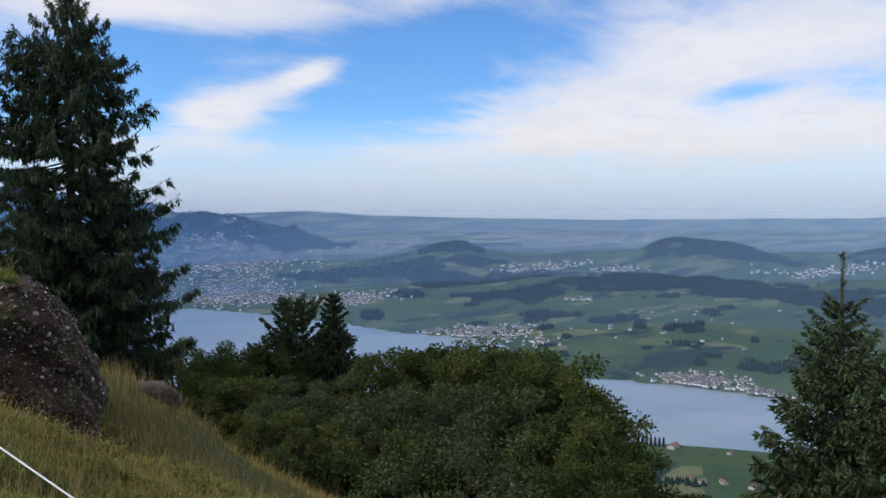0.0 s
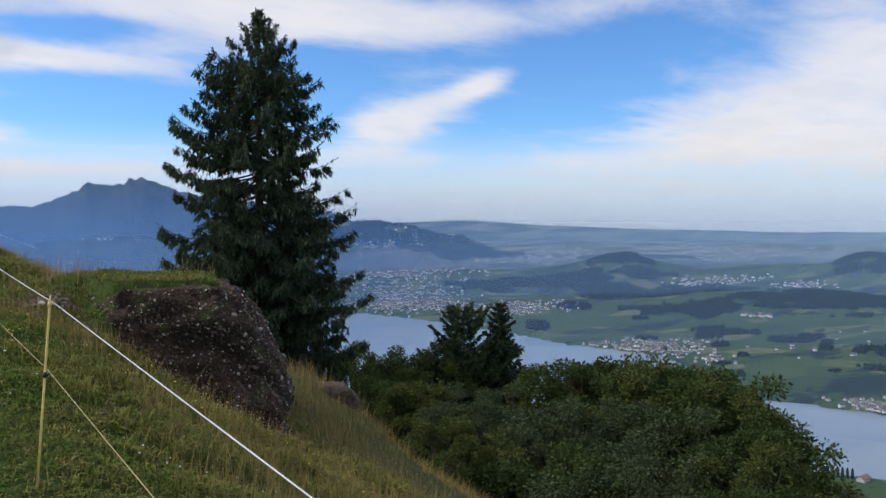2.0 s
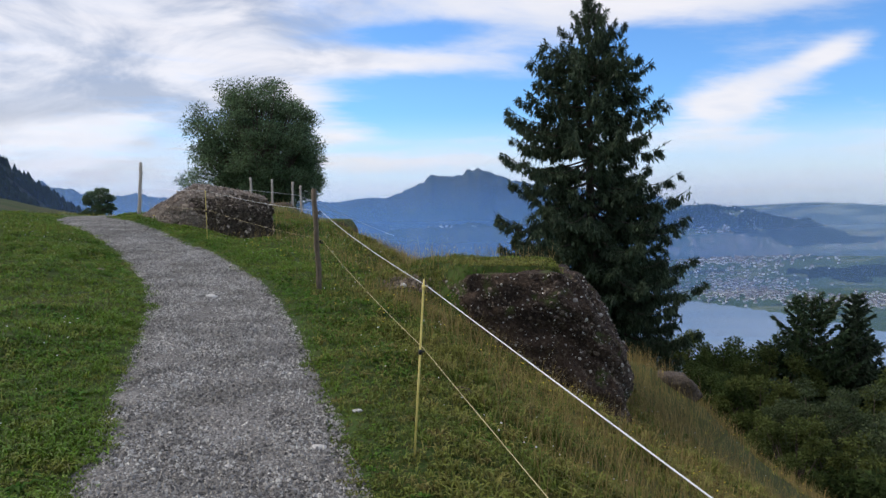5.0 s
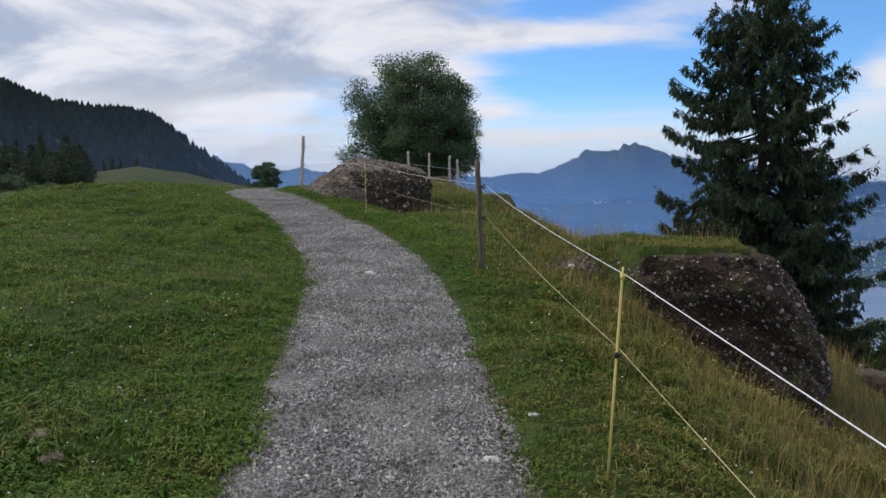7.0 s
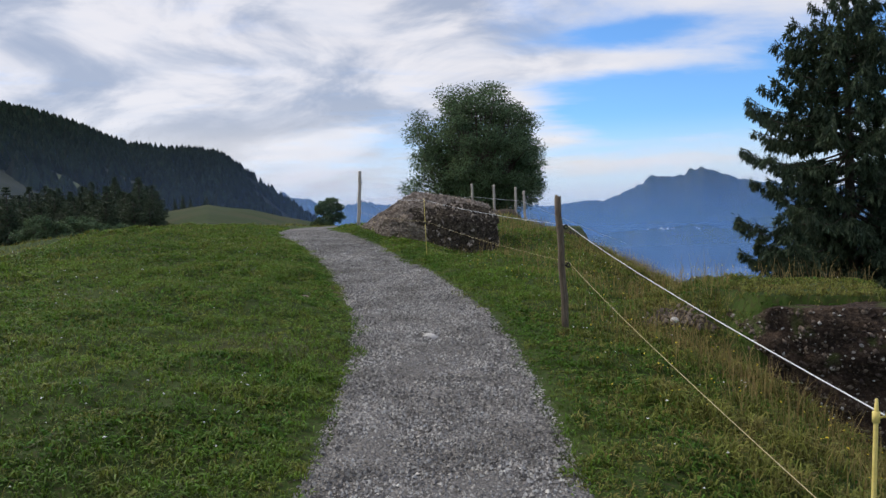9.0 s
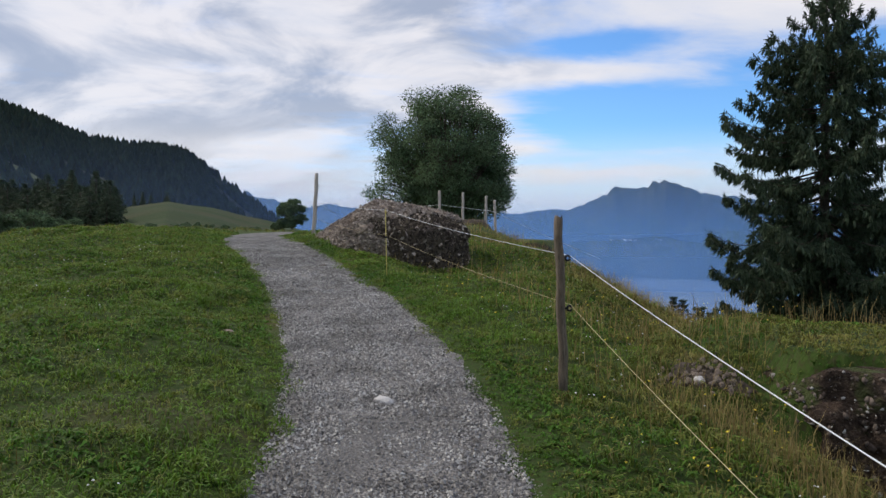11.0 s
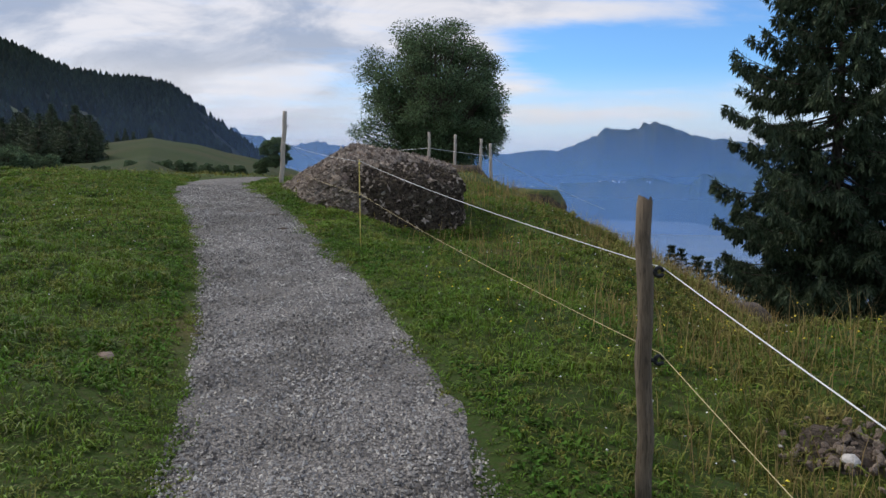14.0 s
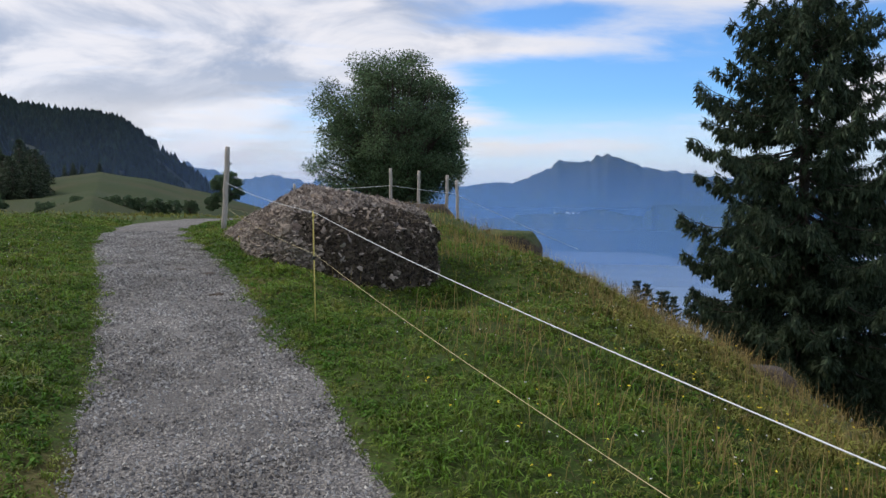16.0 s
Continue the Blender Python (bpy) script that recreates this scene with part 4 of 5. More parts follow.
# the large weathered mound beside the path
def mound_shape(t, a):
    """From the foot all round up to the ridge: a long ramp at one end, a blunt steep face at the other."""
    c, s = math.cos(a), math.sin(a)
    ax, ay, bx, by = -10.6, 20.7, -5.95, 17.60
    ux, uy = (bx - ax), (by - ay)
    L = math.hypot(ux, uy)
    ux, uy = ux / L, uy / L
    u = L * (0.5 + 0.5 * math.copysign(abs(c) ** 0.55, c))
    w = math.copysign(abs(s) ** 0.6, s) * (0.35 + 0.75 * min(1, u / L * 1.5))
    ridge = min(max(u, 0.22 * L), 0.86 * L)
    blunt = min(1, max(0, (u / L - 0.52) / 0.33))
    k = t ** (0.9 + 1.5 * blunt)
    pu, pw = u * (1 - k) + ridge * k, w * (1 - k)
    x, y = ax + ux * pu - uy * pw, ay + uy * pu + ux * pw
    z0 = float(near_height(np.array([x]), np.array([y]))[0]) - 0.25
    crest = float(np.interp(pu / L, [0, 0.25, 0.48, 0.66, 0.82, 1.0], [1.36, 1.58, 2.00, 2.27, 2.12, 1.84]))
    return x, y, z0 + (crest - z0) * (t ** (0.95 - 0.80 * blunt))


me, p, f = block_mesh("rock_mound", 40, 83, mound_shape, 0.09, 130)
mound = thing_of("rock_mound", me, MOUND, "weathered brown conglomerate mound of packed cobbles beside the path", "rock")
rng = np.random.default_rng(9)
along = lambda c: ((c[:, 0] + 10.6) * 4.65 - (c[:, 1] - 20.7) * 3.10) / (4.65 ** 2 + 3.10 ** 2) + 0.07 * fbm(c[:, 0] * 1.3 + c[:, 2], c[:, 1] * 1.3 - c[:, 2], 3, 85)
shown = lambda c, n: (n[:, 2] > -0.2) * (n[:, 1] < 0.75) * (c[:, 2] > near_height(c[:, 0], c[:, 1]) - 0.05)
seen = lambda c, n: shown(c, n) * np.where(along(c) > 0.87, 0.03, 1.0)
at, nor = surface_points(p, f, 300, rng, seen)
stud(mound, at, nor, 0.04 + 0.085 * rng.uniform(0, 1, 300) ** 2, rng)
at, nor = surface_points(p, f, 36000, rng, seen)
v, fc = scatter_stones(at + nor * 0.012, 0.016 + 0.052 * rng.uniform(0, 1, 36000) ** 2.6, rng, 0.4, tilt=1.3)
thing_of("cobble_cover", mesh_of("cobble_cover", v, fc), COBBLE_MIX, "small brown and grey cobbles", kind="stuff", parent=mound)
# blunt end: its shade, along with moss, is put into darker pebbles
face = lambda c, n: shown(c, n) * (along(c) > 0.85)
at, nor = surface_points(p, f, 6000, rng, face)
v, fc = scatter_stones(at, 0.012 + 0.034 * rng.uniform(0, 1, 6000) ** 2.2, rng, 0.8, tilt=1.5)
thing_of("pebble_cover", mesh_of("pebble_cover", v, fc), PEBBLE_FACE, "mossy pebbles coloured darker for the shade on the blunt face", kind="stuff", parent=mound)


# the turf-topped knob farther along the brow, and a grey hump behind the mound
def knob(name, x, y, rx, ry, top, deep, seed, mat, label, overhang=0.0, rough=0.10):
    def shape(t, a):
        c, s = math.cos(a), math.sin(a)
        e = 0.6
        g = 1 + overhang * math.sin(t * 2.2) - (0.25 * max(0, t - 0.8) / 0.2)
        if t > 0.999:
            g = 0.03
        return x + rx * math.copysign(abs(c) ** e, c) * g, y + ry * math.copysign(abs(s) ** e, s) * g, top - deep * (1 - min(1, t / 0.95))
    me, p, f = block_mesh(name, 24, seed, shape, rough, 64)
    return thing_of(name, me, mat, label, "rock")


knob("turf_boulder", -6.50, 26.4, 1.05, 1.0, 1.32, 2.4, 91, TURF_ROCK, "turf-covered conglomerate knob at the edge of the slope", 0.10)
knob("rock_hump", -9.0, 28.3, 1.3, 0.8, 1.95, 2.0, 92, MOUND, "grey-brown conglomerate hump behind the mound")
knob("rock_ledge", 2.2, 14.3, 0.6, 0.35, ground(2.2, 14.3) - 0.02, 0.7, 94, MOUND, "low brown rock ledge breaking through the dry grass", rough=0.16)
rng = np.random.default_rng(19)
body = lump((0.26, 0.15, 0.06), 95, 3, 0.6, 1.0)
me = bpy.data.meshes.new("rock_patch")
body.to_mesh(me)
body.free()
rock_patch = thing_of("rock_patch", me, MOUND, "bare brown cobbly rock bank breaking out of the turf", "rock")
foot = Vector((-1.62, 10.66, ground(-1.62, 10.66) - 0.02))
rock_patch.matrix_world = Matrix.Translation(foot) @ pose(0, 0, 0, 32, 8, 0)
at = np.stack([-1.62 + 0.18 * rng.normal(0, 1, 170), 10.66 + 0.11 * rng.normal(0, 1, 170), np.zeros(170)], -1)
at[:, 2] = height(at[:, 0], at[:, 1]) + 0.05 * np.exp(-((at[:, 0] + 1.62) / 0.3) ** 2) + 0.015
local = np.array([rock_patch.matrix_world.inverted() @ Vector(q) for q in at])
stud(rock_patch, local, np.tile([0.05, -0.2, 0.9], (170, 1)) + rng.normal(0, 0.6, (170, 3)), 0.008 + 0.024 * rng.uniform(0, 1, 170) ** 2.2, rng, 0.0, COBBLES)
stone("white_cobble", -1.66, 10.56, (0.05, 0.04, 0.03), 33, PALE_STONE, "single whitish cobble bedded in the brown rock bank", -0.4)
knob("rock_scar", -1.9, 19.3, 0.7, 0.25, ground(-1.9, 19.3) - 0.03, 0.8, 96, MOUND, "brown bare rock scar along the brow", rough=0.05)
knob("rock_scar_low", -0.2, 15.6, 0.8, 0.22, ground(-0.2, 15.6) - 0.05, 0.8, 97, MOUND, "brown bare rock scar lower on the slope", rough=0.05)

burrow = lump((0.13, 0.10, 0.05), 77, 2, 0.3, 1.0)
me = bpy.data.meshes.new("burrow_mouth")
burrow.to_mesh(me)
burrow.free()
thing_of("burrow_mouth", me, EARTH, "small dark bare earth hole in the grassy bank", "earth").matrix_world = pose(-0.62, 6.23, ground(-0.62, 6.23) + 0.0, 0, 25, 20)

# ---------------------------------------------------------------- trees


def limb_mesh(limbs, sides=6):
    """Tapered limbs, each a list of points with radii, as one bmesh."""
    bm = bmesh.new()
    for pts, rad in limbs:
        tube(bm, pts, rad, sides)
    return bm


def leaf_quads(at, way, size, rng, width=0.5):
    """Diamond leaves of two triangles at the given places."""
    n = len(at)
    way = way / (np.linalg.norm(way, axis=1)[:, None] + 1e-9)
    side = np.cross(way, rng.normal(0, 1, (n, 3)))
    side = side / (np.linalg.norm(side, axis=1)[:, None] + 1e-9)
    L, Wd = size[:, None], (size * width)[:, None]
    v = np.stack([at, at + way * L * 0.5 + side * Wd * 0.5, at + way * L, at + way * L * 0.5 - side * Wd * 0.5], 1)
    f = np.arange(n * 4).reshape(-1, 4)
    return v.reshape(-1, 3), f


def spruce(name, tall, wide, seed, mat, label, sprays=9, group="", whorls=38, droop=0.35, needle=0.42, gap=0.0, category="spruce", power=0.78, leader=0.995):
    """A spruce: tapered trunk, whorls of drooping limbs with upturned tips and hanging needle sprays."""
    rng = np.random.default_rng(seed)
    top = empty(name, pose(0, 0, 0), label, category, group)
    bm = bmesh.new()
    tube(bm, [(0.02 * math.sin(k), 0.02 * math.cos(k * 1.7), tall * k / 12) for k in range(13)], [0.021 * tall * (1 - k / 12.3) + 0.015 for k in range(13)], 10)
    part("trunk", bm, BARK, top)
    limbs, at, way, size = [], [], [], []
    for k in range(whorls):
        t = 0.04 + (leader - 0.04) * (k / (whorls - 1)) ** 0.92
        z = tall * t
        reach = wide * (1 - t * min(1, 0.98 / leader)) ** power * (0.62 + 0.38 * min(1, t * 5)) + 0.10
        count = 5 + int(4 * (1 - t)) + rng.integers(0, 2)
        for b in range(count):
            if rng.uniform() < gap:
                continue
            a = b * math.tau / count + rng.uniform(-0.35, 0.35) + k
            L = reach * rng.uniform(0.68, 1.08) * (1 + 0.12 * math.sin(a * 2 + seed))
            rise = 0.55 * t - droop * (1 - t) + rng.uniform(-0.08, 0.08)
            pts = []
            for q in range(7):
                u = q / 6
                h = z + L * (rise * u - 0.22 * u * (1 - u) * (1 - t) + 0.20 * u ** 3)
                bend = a + 0.10 * math.sin(u * 3 + k)
                pts.append((L * u * math.cos(bend), L * u * math.sin(bend), h))
            limbs.append((pts, [0.012 + 0.016 * L * (1 - q / 6.3) * 0.6 for q in range(7)]))
            P = np.array(pts)
            n = int(sprays * max(2, L * 2.4))
            u = rng.uniform(0.03, 1.0, n) ** 0.75
            base = np.stack([np.interp(u, np.linspace(0, 1, 7), P[:, c]) for c in range(3)], -1)
            out = np.array([math.cos(a), math.sin(a), 0.0])
            side = np.array([-math.sin(a), math.cos(a), 0.0])
            sg = rng.choice([-1.0, 1.0], n)[:, None]
            spread = (0.10 + 0.32 * (1 - u))[:, None] * min(1.0, L / 2.2) * rng.uniform(0, 1, (n, 1))
            base = base + side * sg * spread * L * 0.75 + np.array([0, 0, -1.0]) * rng.uniform(0, 0.16, (n, 1)) * min(1, L / 2)
            hang = rng.uniform(0, 1, (n, 1)) < (0.55 if t < 0.8 else 0.2)
            w = out * rng.uniform(0.4, 1.0, (n, 1)) + side * sg * rng.uniform(0.1, 0.9, (n, 1)) + np.array([0, 0, 1.0]) * np.where(hang, rng.uniform(-1.3, -0.3, (n, 1)), rng.uniform(-0.1, 0.55, (n, 1)))
            at.append(base), way.append(w), size.append(rng.uniform(0.5, 1.25, n) * needle * (0.55 + 0.45 * min(1, L / 2)))
    n = 60
    at.append(np.stack([np.zeros(n), np.zeros(n), tall * rng.uniform(0.90, 1.0, n)], -1)), way.append(np.stack([rng.normal(0, 0.5, n), rng.normal(0, 0.5, n), rng.uniform(0.3, 1.2, n)], -1)), size.append(rng.uniform(0.3, 0.8, n) * needle)
    tagged(part("branchwork", limb_mesh(limbs, 5), BARK, top, "thin dead-brown limbs"), kind="stuff")
    v, f = leaf_quads(np.concatenate(at), np.concatenate(way), np.concatenate(size), rng, 0.30)
    thing_of("crown", mesh_of("crown", v, f), mat, "dense dark green hanging needle sprays", parent=top)
    return top


def broadleaf(name, tall, wide, seed, mat, label, leaves=26000, leaf=0.16, base=0.12, group="", clumps=70, category="tree", loose=(0.10, 0.21)):
    """A broadleaved tree: forking limbs and a crown of leaf clumps with gaps."""
    rng = np.random.default_rng(seed)
    top = empty(name, pose(0, 0, 0), label, category, group)
    bm = bmesh.new()
    fork = tall * (base + 0.16)
    tube(bm, [(0.05 * math.sin(k), 0.05 * math.cos(k * 1.3), fork * k / 5) for k in range(6)], [0.030 * tall * (1 - 0.35 * k / 5) for k in range(6)], 10)
    part("trunk", bm, BARK, top)
    limbs, heads = [], []
    mid = tall * (1 + base) / 2
    for c in range(clumps):
        d = rng.normal(0, 1, 3)
        d /= np.linalg.norm(d)
        q = rng.uniform(0.35, 1.0) ** 0.5
        h = np.array([d[0] * wide * q, d[1] * wide * q, mid + d[2] * (tall - mid) * q * 0.93])
        h[:2] *= 1 + 0.18 * math.sin(3 * math.atan2(d[1], d[0]) + seed)
        h[2] = max(h[2], tall * base)
        heads.append(h)
    for h in heads:
        s = np.array([0, 0, fork * rng.uniform(0.75, 1.0)])
        k = s + (h - s) * 0.45 + np.array([0, 0, 0.12 * tall * rng.uniform(0.2, 1)]) * (1 - abs(h[2] - mid) / tall)
        pts = [tuple((1 - u) ** 2 * s + 2 * u * (1 - u) * k + u * u * h) for u in np.linspace(0, 1, 6)]
        limbs.append((pts, [0.010 * tall * (1 - 0.92 * u) + 0.006 for u in np.linspace(0, 1, 6)]))
    tagged(part("branchwork", limb_mesh(limbs, 5), BARK, top, "forking brown limbs seen through the crown"), kind="stuff")
    heads = np.array(heads)
    pick = rng.integers(0, len(heads), leaves)
    spread = wide * (0.5 * rng.uniform(*loose, len(heads))[pick] + 0.5 * rng.uniform(*loose, leaves))[:, None]
    off = rng.normal(0, 1, (leaves, 3))
    off = off / np.linalg.norm(off, axis=1)[:, None] * rng.uniform(0, 1, (leaves, 1)) ** 0.45 * spread * np.array([1.15, 1.15, 0.8])
    at = heads[pick] + off
    way = off + rng.normal(0, 0.35, (leaves, 3)) * spread + np.array([0, 0, -0.15]) * spread
    v, f = leaf_quads(at, way, rng.uniform(0.6, 1.3, leaves) * leaf, rng, 0.55)
    thing_of("crown", mesh_of("crown", v, f), mat, "uneven crown of small leaves with gaps", parent=top)
    return top


def old_spruce(name, tall, profile, seed, mat, label):
    """An old spruce: whorls of drooping limbs with upturned tips, side twigs and hanging tassels of needles."""
    rng = np.random.default_rng(seed)
    top = empty(name, pose(0, 0, 0), label, "spruce")
    bm = bmesh.new()
    tube(bm, [(0.03 * math.sin(k), 0.03 * math.cos(k * 1.7), tall * k / 14) for k in range(15)], [0.020 * tall * (1 - k / 14.4) + 0.01 for k in range(15)], 10)
    part("trunk", bm, BARK, top)
    limbs, at, way, size = [], [], [], []
    down, wide = np.array([p[0] for p in profile]), np.array([p[1] for p in profile])
    depth, turn = 0.35, 0.0
    while depth < tall - 1.2:
        reach = float(np.interp(depth, down, wide))
        t = depth / tall
        count = 4 + int(rng.integers(0, 3)) + (1 if reach > 3 else 0)
        turn += 2.4
        for b in range(count):
            a = turn + b * math.tau / count + rng.uniform(-0.4, 0.4)
            L = reach * rng.choice([rng.uniform(0.45, 0.85), rng.uniform(0.88, 1.12)])
            rise = 0.62 * (1 - t) ** 3.0 - 0.32 * min(1, t * 1.6) + rng.uniform(-0.10, 0.08)
            us = np.linspace(0, 1, 8)
            bend = a + rng.uniform(-0.25, 0.25) * us
            h = tall - depth + L * (rise * us - 0.30 * us * (1 - us) * min(1, t * 2) + (0.12 + 0.10 * t) * us ** 4) + rng.uniform(-0.3, 0.3)
            P = np.stack([L * us * np.cos(bend), L * us * np.sin(bend), h], -1)
            limbs.append(([tuple(p) for p in P], [0.008 + 0.010 * L * (1 - u) for u in us]))
            # side twigs along the limb
            twigs = max(4, int(L * (7.5 if t > 0.6 else 5.6)))
            for u in rng.uniform(0.12, 1.0, twigs) ** 0.8:
                p0 = np.array([np.interp(u, us, P[:, c]) for c in range(3)])
                out = np.array([math.cos(a), math.sin(a), 0.0])
                side = np.array([-math.sin(a), math.cos(a), 0.0]) * rng.choice([-1.0, 1.0])
                l = (0.22 + 0.95 * (1 - u) ** 0.8) * min(1.1, 0.30 * L) * rng.uniform(0.6, 1.2)
                w = out * rng.uniform(0.5, 1.0) + side * rng.uniform(0.3, 1.0) + np.array([0, 0, rng.uniform(-0.5, 0.12)])
                w /= np.linalg.norm(w)
                n = int(15 + 34 * l)
                v = rng.uniform(0, 1, (n, 1))
                base = p0 + w * l * v - np.array([0, 0, 0.25]) * l * v * v
                hang = rng.uniform(0, 1, (n, 1)) < 0.16 + 0.42 * min(1, t * 2)
                d = w * 0.6 + rng.normal(0, 0.45, (n, 3)) + np.where(hang, [[0, 0, -1.5]], [[0, 0, 0.12]])
                at.append(base), way.append(d), size.append(np.where(hang[:, 0], rng.uniform(0.24, 0.52, n), rng.uniform(0.16, 0.32, n)))
            # upturned tip
            n = 16
            tip = P[-1] - (P[-1] - P[-2]) * rng.uniform(0, 1.2, (n, 1))
            at.append(tip), way.append((P[-1] - P[-2]) / np.linalg.norm(P[-1] - P[-2]) + rng.normal(0, 0.4, (n, 3)) + [0, 0, 0.35]), size.append(rng.uniform(0.16, 0.32, n))
        depth += (0.30 + 0.016 * min(depth, 11.0)) * rng.uniform(0.7, 1.3) * (1.0 if depth < 12 else 0.72)
    n = 160
    d = rng.uniform(0, 1.6, n)
    at.append(np.stack([rng.normal(0, 0.05, n), rng.normal(0, 0.05, n), tall - d], -1)), way.append(np.stack([rng.normal(0, 0.5, n), rng.normal(0, 0.5, n), rng.uniform(0.3, 1.2, n)], -1)), size.append(rng.uniform(0.12, 0.26, n))
    tagged(part("branchwork", limb_mesh(limbs, 5), BARK, top, "thin dead-brown limbs"), kind="stuff")
    v, f = leaf_quads(np.concatenate(at), np.concatenate(way), np.concatenate(size), rng, 0.21)
    thing_of("crown", mesh_of("crown", v, f), mat, "dense dark green hanging needle sprays", parent=top)
    return top


# depth below the top and half width of the crown
CROWN = [(0.0, 0.12), (0.7, 0.5), (1.6, 1.05), (2.6, 2.0), (4.0, 3.1), (5.5, 3.9), (8.0, 4.9), (10.7, 5.4), (13.0, 5.7), (15.2, 6.0), (18.0, 6.2), (21.0, 5.6), (23.0, 4.6)]
big = old_spruce("spruce_tree", 22.9, CROWN, 3, NEEDLE, "tall dark green spruce with drooping limbs on the slope")
big.matrix_world = pose(4.60, 51.5, 14.35 - 22.9, 0, 0, 40)

ash = broadleaf("ash_tree", 14.6, 5.3, 5, ASH_LEAF, "rounded green ash tree standing behind the rock mound", 150000, 0.15, 0.10, clumps=360, loose=(0.07, 0.23))
ash.matrix_world = pose(-20.0, 63.0, -2.2, 0, 0, 10)

young = spruce("young_spruce", 10.5, 3.4, 12, NEEDLE_YOUNG, "young open spruce with a bare leader on the slope", 30, whorls=30, droop=0.05, needle=0.30, gap=0.04, group="young spruces", power=1.0, leader=0.84)
young.matrix_world = pose(27.5 * math.sin(radians(55.6)), 27.5 * math.cos(radians(55.6)), 0.1 - 10.5, 0, 0, 30)
copy_thing(young, pose(26.0 * math.sin(radians(58.6)), 26.0 * math.cos(radians(58.6)), -11.8, 0, 0, 150))

fir = spruce("dark_fir", 13.5, 3.1, 14, NEEDLE, "slim dark fir rising above the slope woods", 34, whorls=30, droop=0.18, needle=0.5, group="slope conifers")
m = lambda a, r, z, turn, s: pose(r * math.sin(radians(a)), r * math.cos(radians(a)), z, 0, 0, turn) @ Matrix.Diagonal((s, s, s, 1))
fir.matrix_world = m(21.8, 58, -4.4 - 13.5, 0, 1.0)
broad_fir = spruce("broad_fir", 13.5, 4.3, 15, NEEDLE_YOUNG, "broad layered green fir beside the slim dark one", 44, whorls=26, droop=0.12, needle=0.38, gap=0.08, group="slope conifers", power=0.42)
broad_fir.matrix_world = m(19.2, 57, 1.55 - 57 * math.tan(radians(6.3)) - 13.5, 40, 1.0)
copy_thing(fir, m(16.9, 50, -8.6 - 13.5 * 0.75, 80, 0.75))
copy_thing(fir, m(23.2, 55, -9.0 - 13.5 * 0.7, 140, 0.7))
copy_thing(fir, m(36.7, 38, -5.3 - 13.5 * 0.62, 200, 0.62))
copy_thing(fir, m(51.0, 36, -13.2 - 13.5 * 0.5, 200, 0.5))

crown_a = broadleaf("slope_tree", 9.0, 3.8, 21, SCRUB_LEAF, "dense dark green broadleaved tree on the steep slope", 32000, 0.185, 0.05, "slope trees", 85)
crown_b = broadleaf("slope_tree", 8.0, 3.4, 22, OLIVE_LEAF, "dense olive-green broadleaved tree on the steep slope", 32000, 0.175, 0.03, "slope trees", 75)
crown_c = broadleaf("willow_scrub", 6.0, 3.2, 23, GREY_LEAF, "grey-green bushy willow scrub on the steep slope", 30000, 0.135, 0.0, "slope scrub", 80)
placed = {}
# direction, distance, angle of the top, size, which
SLOPE = [
    (30.0, 48, -9.3, 1.1, "a"), (17.2, 55, -9.2, 0.9, "b"), (14.0, 60, -8.7, 1.0, "a"), (11.5, 64, -8.3, 0.9, "b"), (28.0, 44, -8.95, 1.05, "a"), (31.5, 42, -9.3, 1.0, "b"),
    (34.6, 40, -9.5, 1.0, "a"), (25.5, 46, -9.7, 0.9, "b"), (38.0, 36, -11.2, 0.85, "a"), (39.0, 33, -13.5, 0.8, "b"), (30.0, 33, -12.2, 0.85, "c"), (26.0, 33, -12.5, 0.9, "c"),
    (34.0, 30, -13.0, 1.0, "c"), (22.5, 38, -11.8, 0.8, "c"), (19.2, 36, -11.6, 0.62, "c"), (36.5, 27, -16.0, 1.0, "c"), (30.0, 25, -16.2, 0.9, "c"), (25.0, 27, -15.5, 0.85, "a"),
    (16.0, 42, -11.0, 0.75, "b"), (13.0, 44, -10.6, 0.7, "a"), (21.0, 31, -14.5, 0.8, "b"), (28.0, 22, -19.5, 0.8, "c"), (33.5, 22, -19.0, 0.8, "c"), (24.0, 21, -19.8, 0.75, "b"), (37.6, 24, -18.5, 0.7, "a"),
    (42.9, 44, -19.3, 0.6, "a"), (45.5, 42, -18.6, 0.6, "b"), (48.5, 40, -18.5, 0.6, "a"), (51.5, 36, -18.4, 0.7, "b"), (17.8, 28, -13.4, 0.5, "b"), (9.0, 62, -9.4, 0.8, "b"), (54, 30, -18.5, 0.8, "c"), (35.2, 36, -9.4, 0.95, "a"), (36.6, 34, -10.4, 0.9, "b"), (38.4, 30, -12.4, 0.8, "a"), (39.4, 27, -14.2, 0.7, "b"), (39.8, 24, -16.6, 0.55, "a"), (33, 38, -9.3, 1.0, "b"), (15.2, 58, -9.6, 0.8, "a"),
]
for q, (a, r, e, s, which) in enumerate(SLOPE):
    src = {"a": crown_a, "b": crown_b, "c": crown_c}[which]
    tall = {"a": 9.0, "b": 8.0, "c": 6.0}[which] * s
    mm = m(a, r, 1.55 + r * math.tan(radians(e)) - 0.95 * tall, q * 67, s)
    if which in placed:
        copy_thing(src, mm @ Matrix.Diagonal((1 / placed[which],) * 3 + (1,)))
    else:
        src.matrix_world = mm
        placed[which] = s

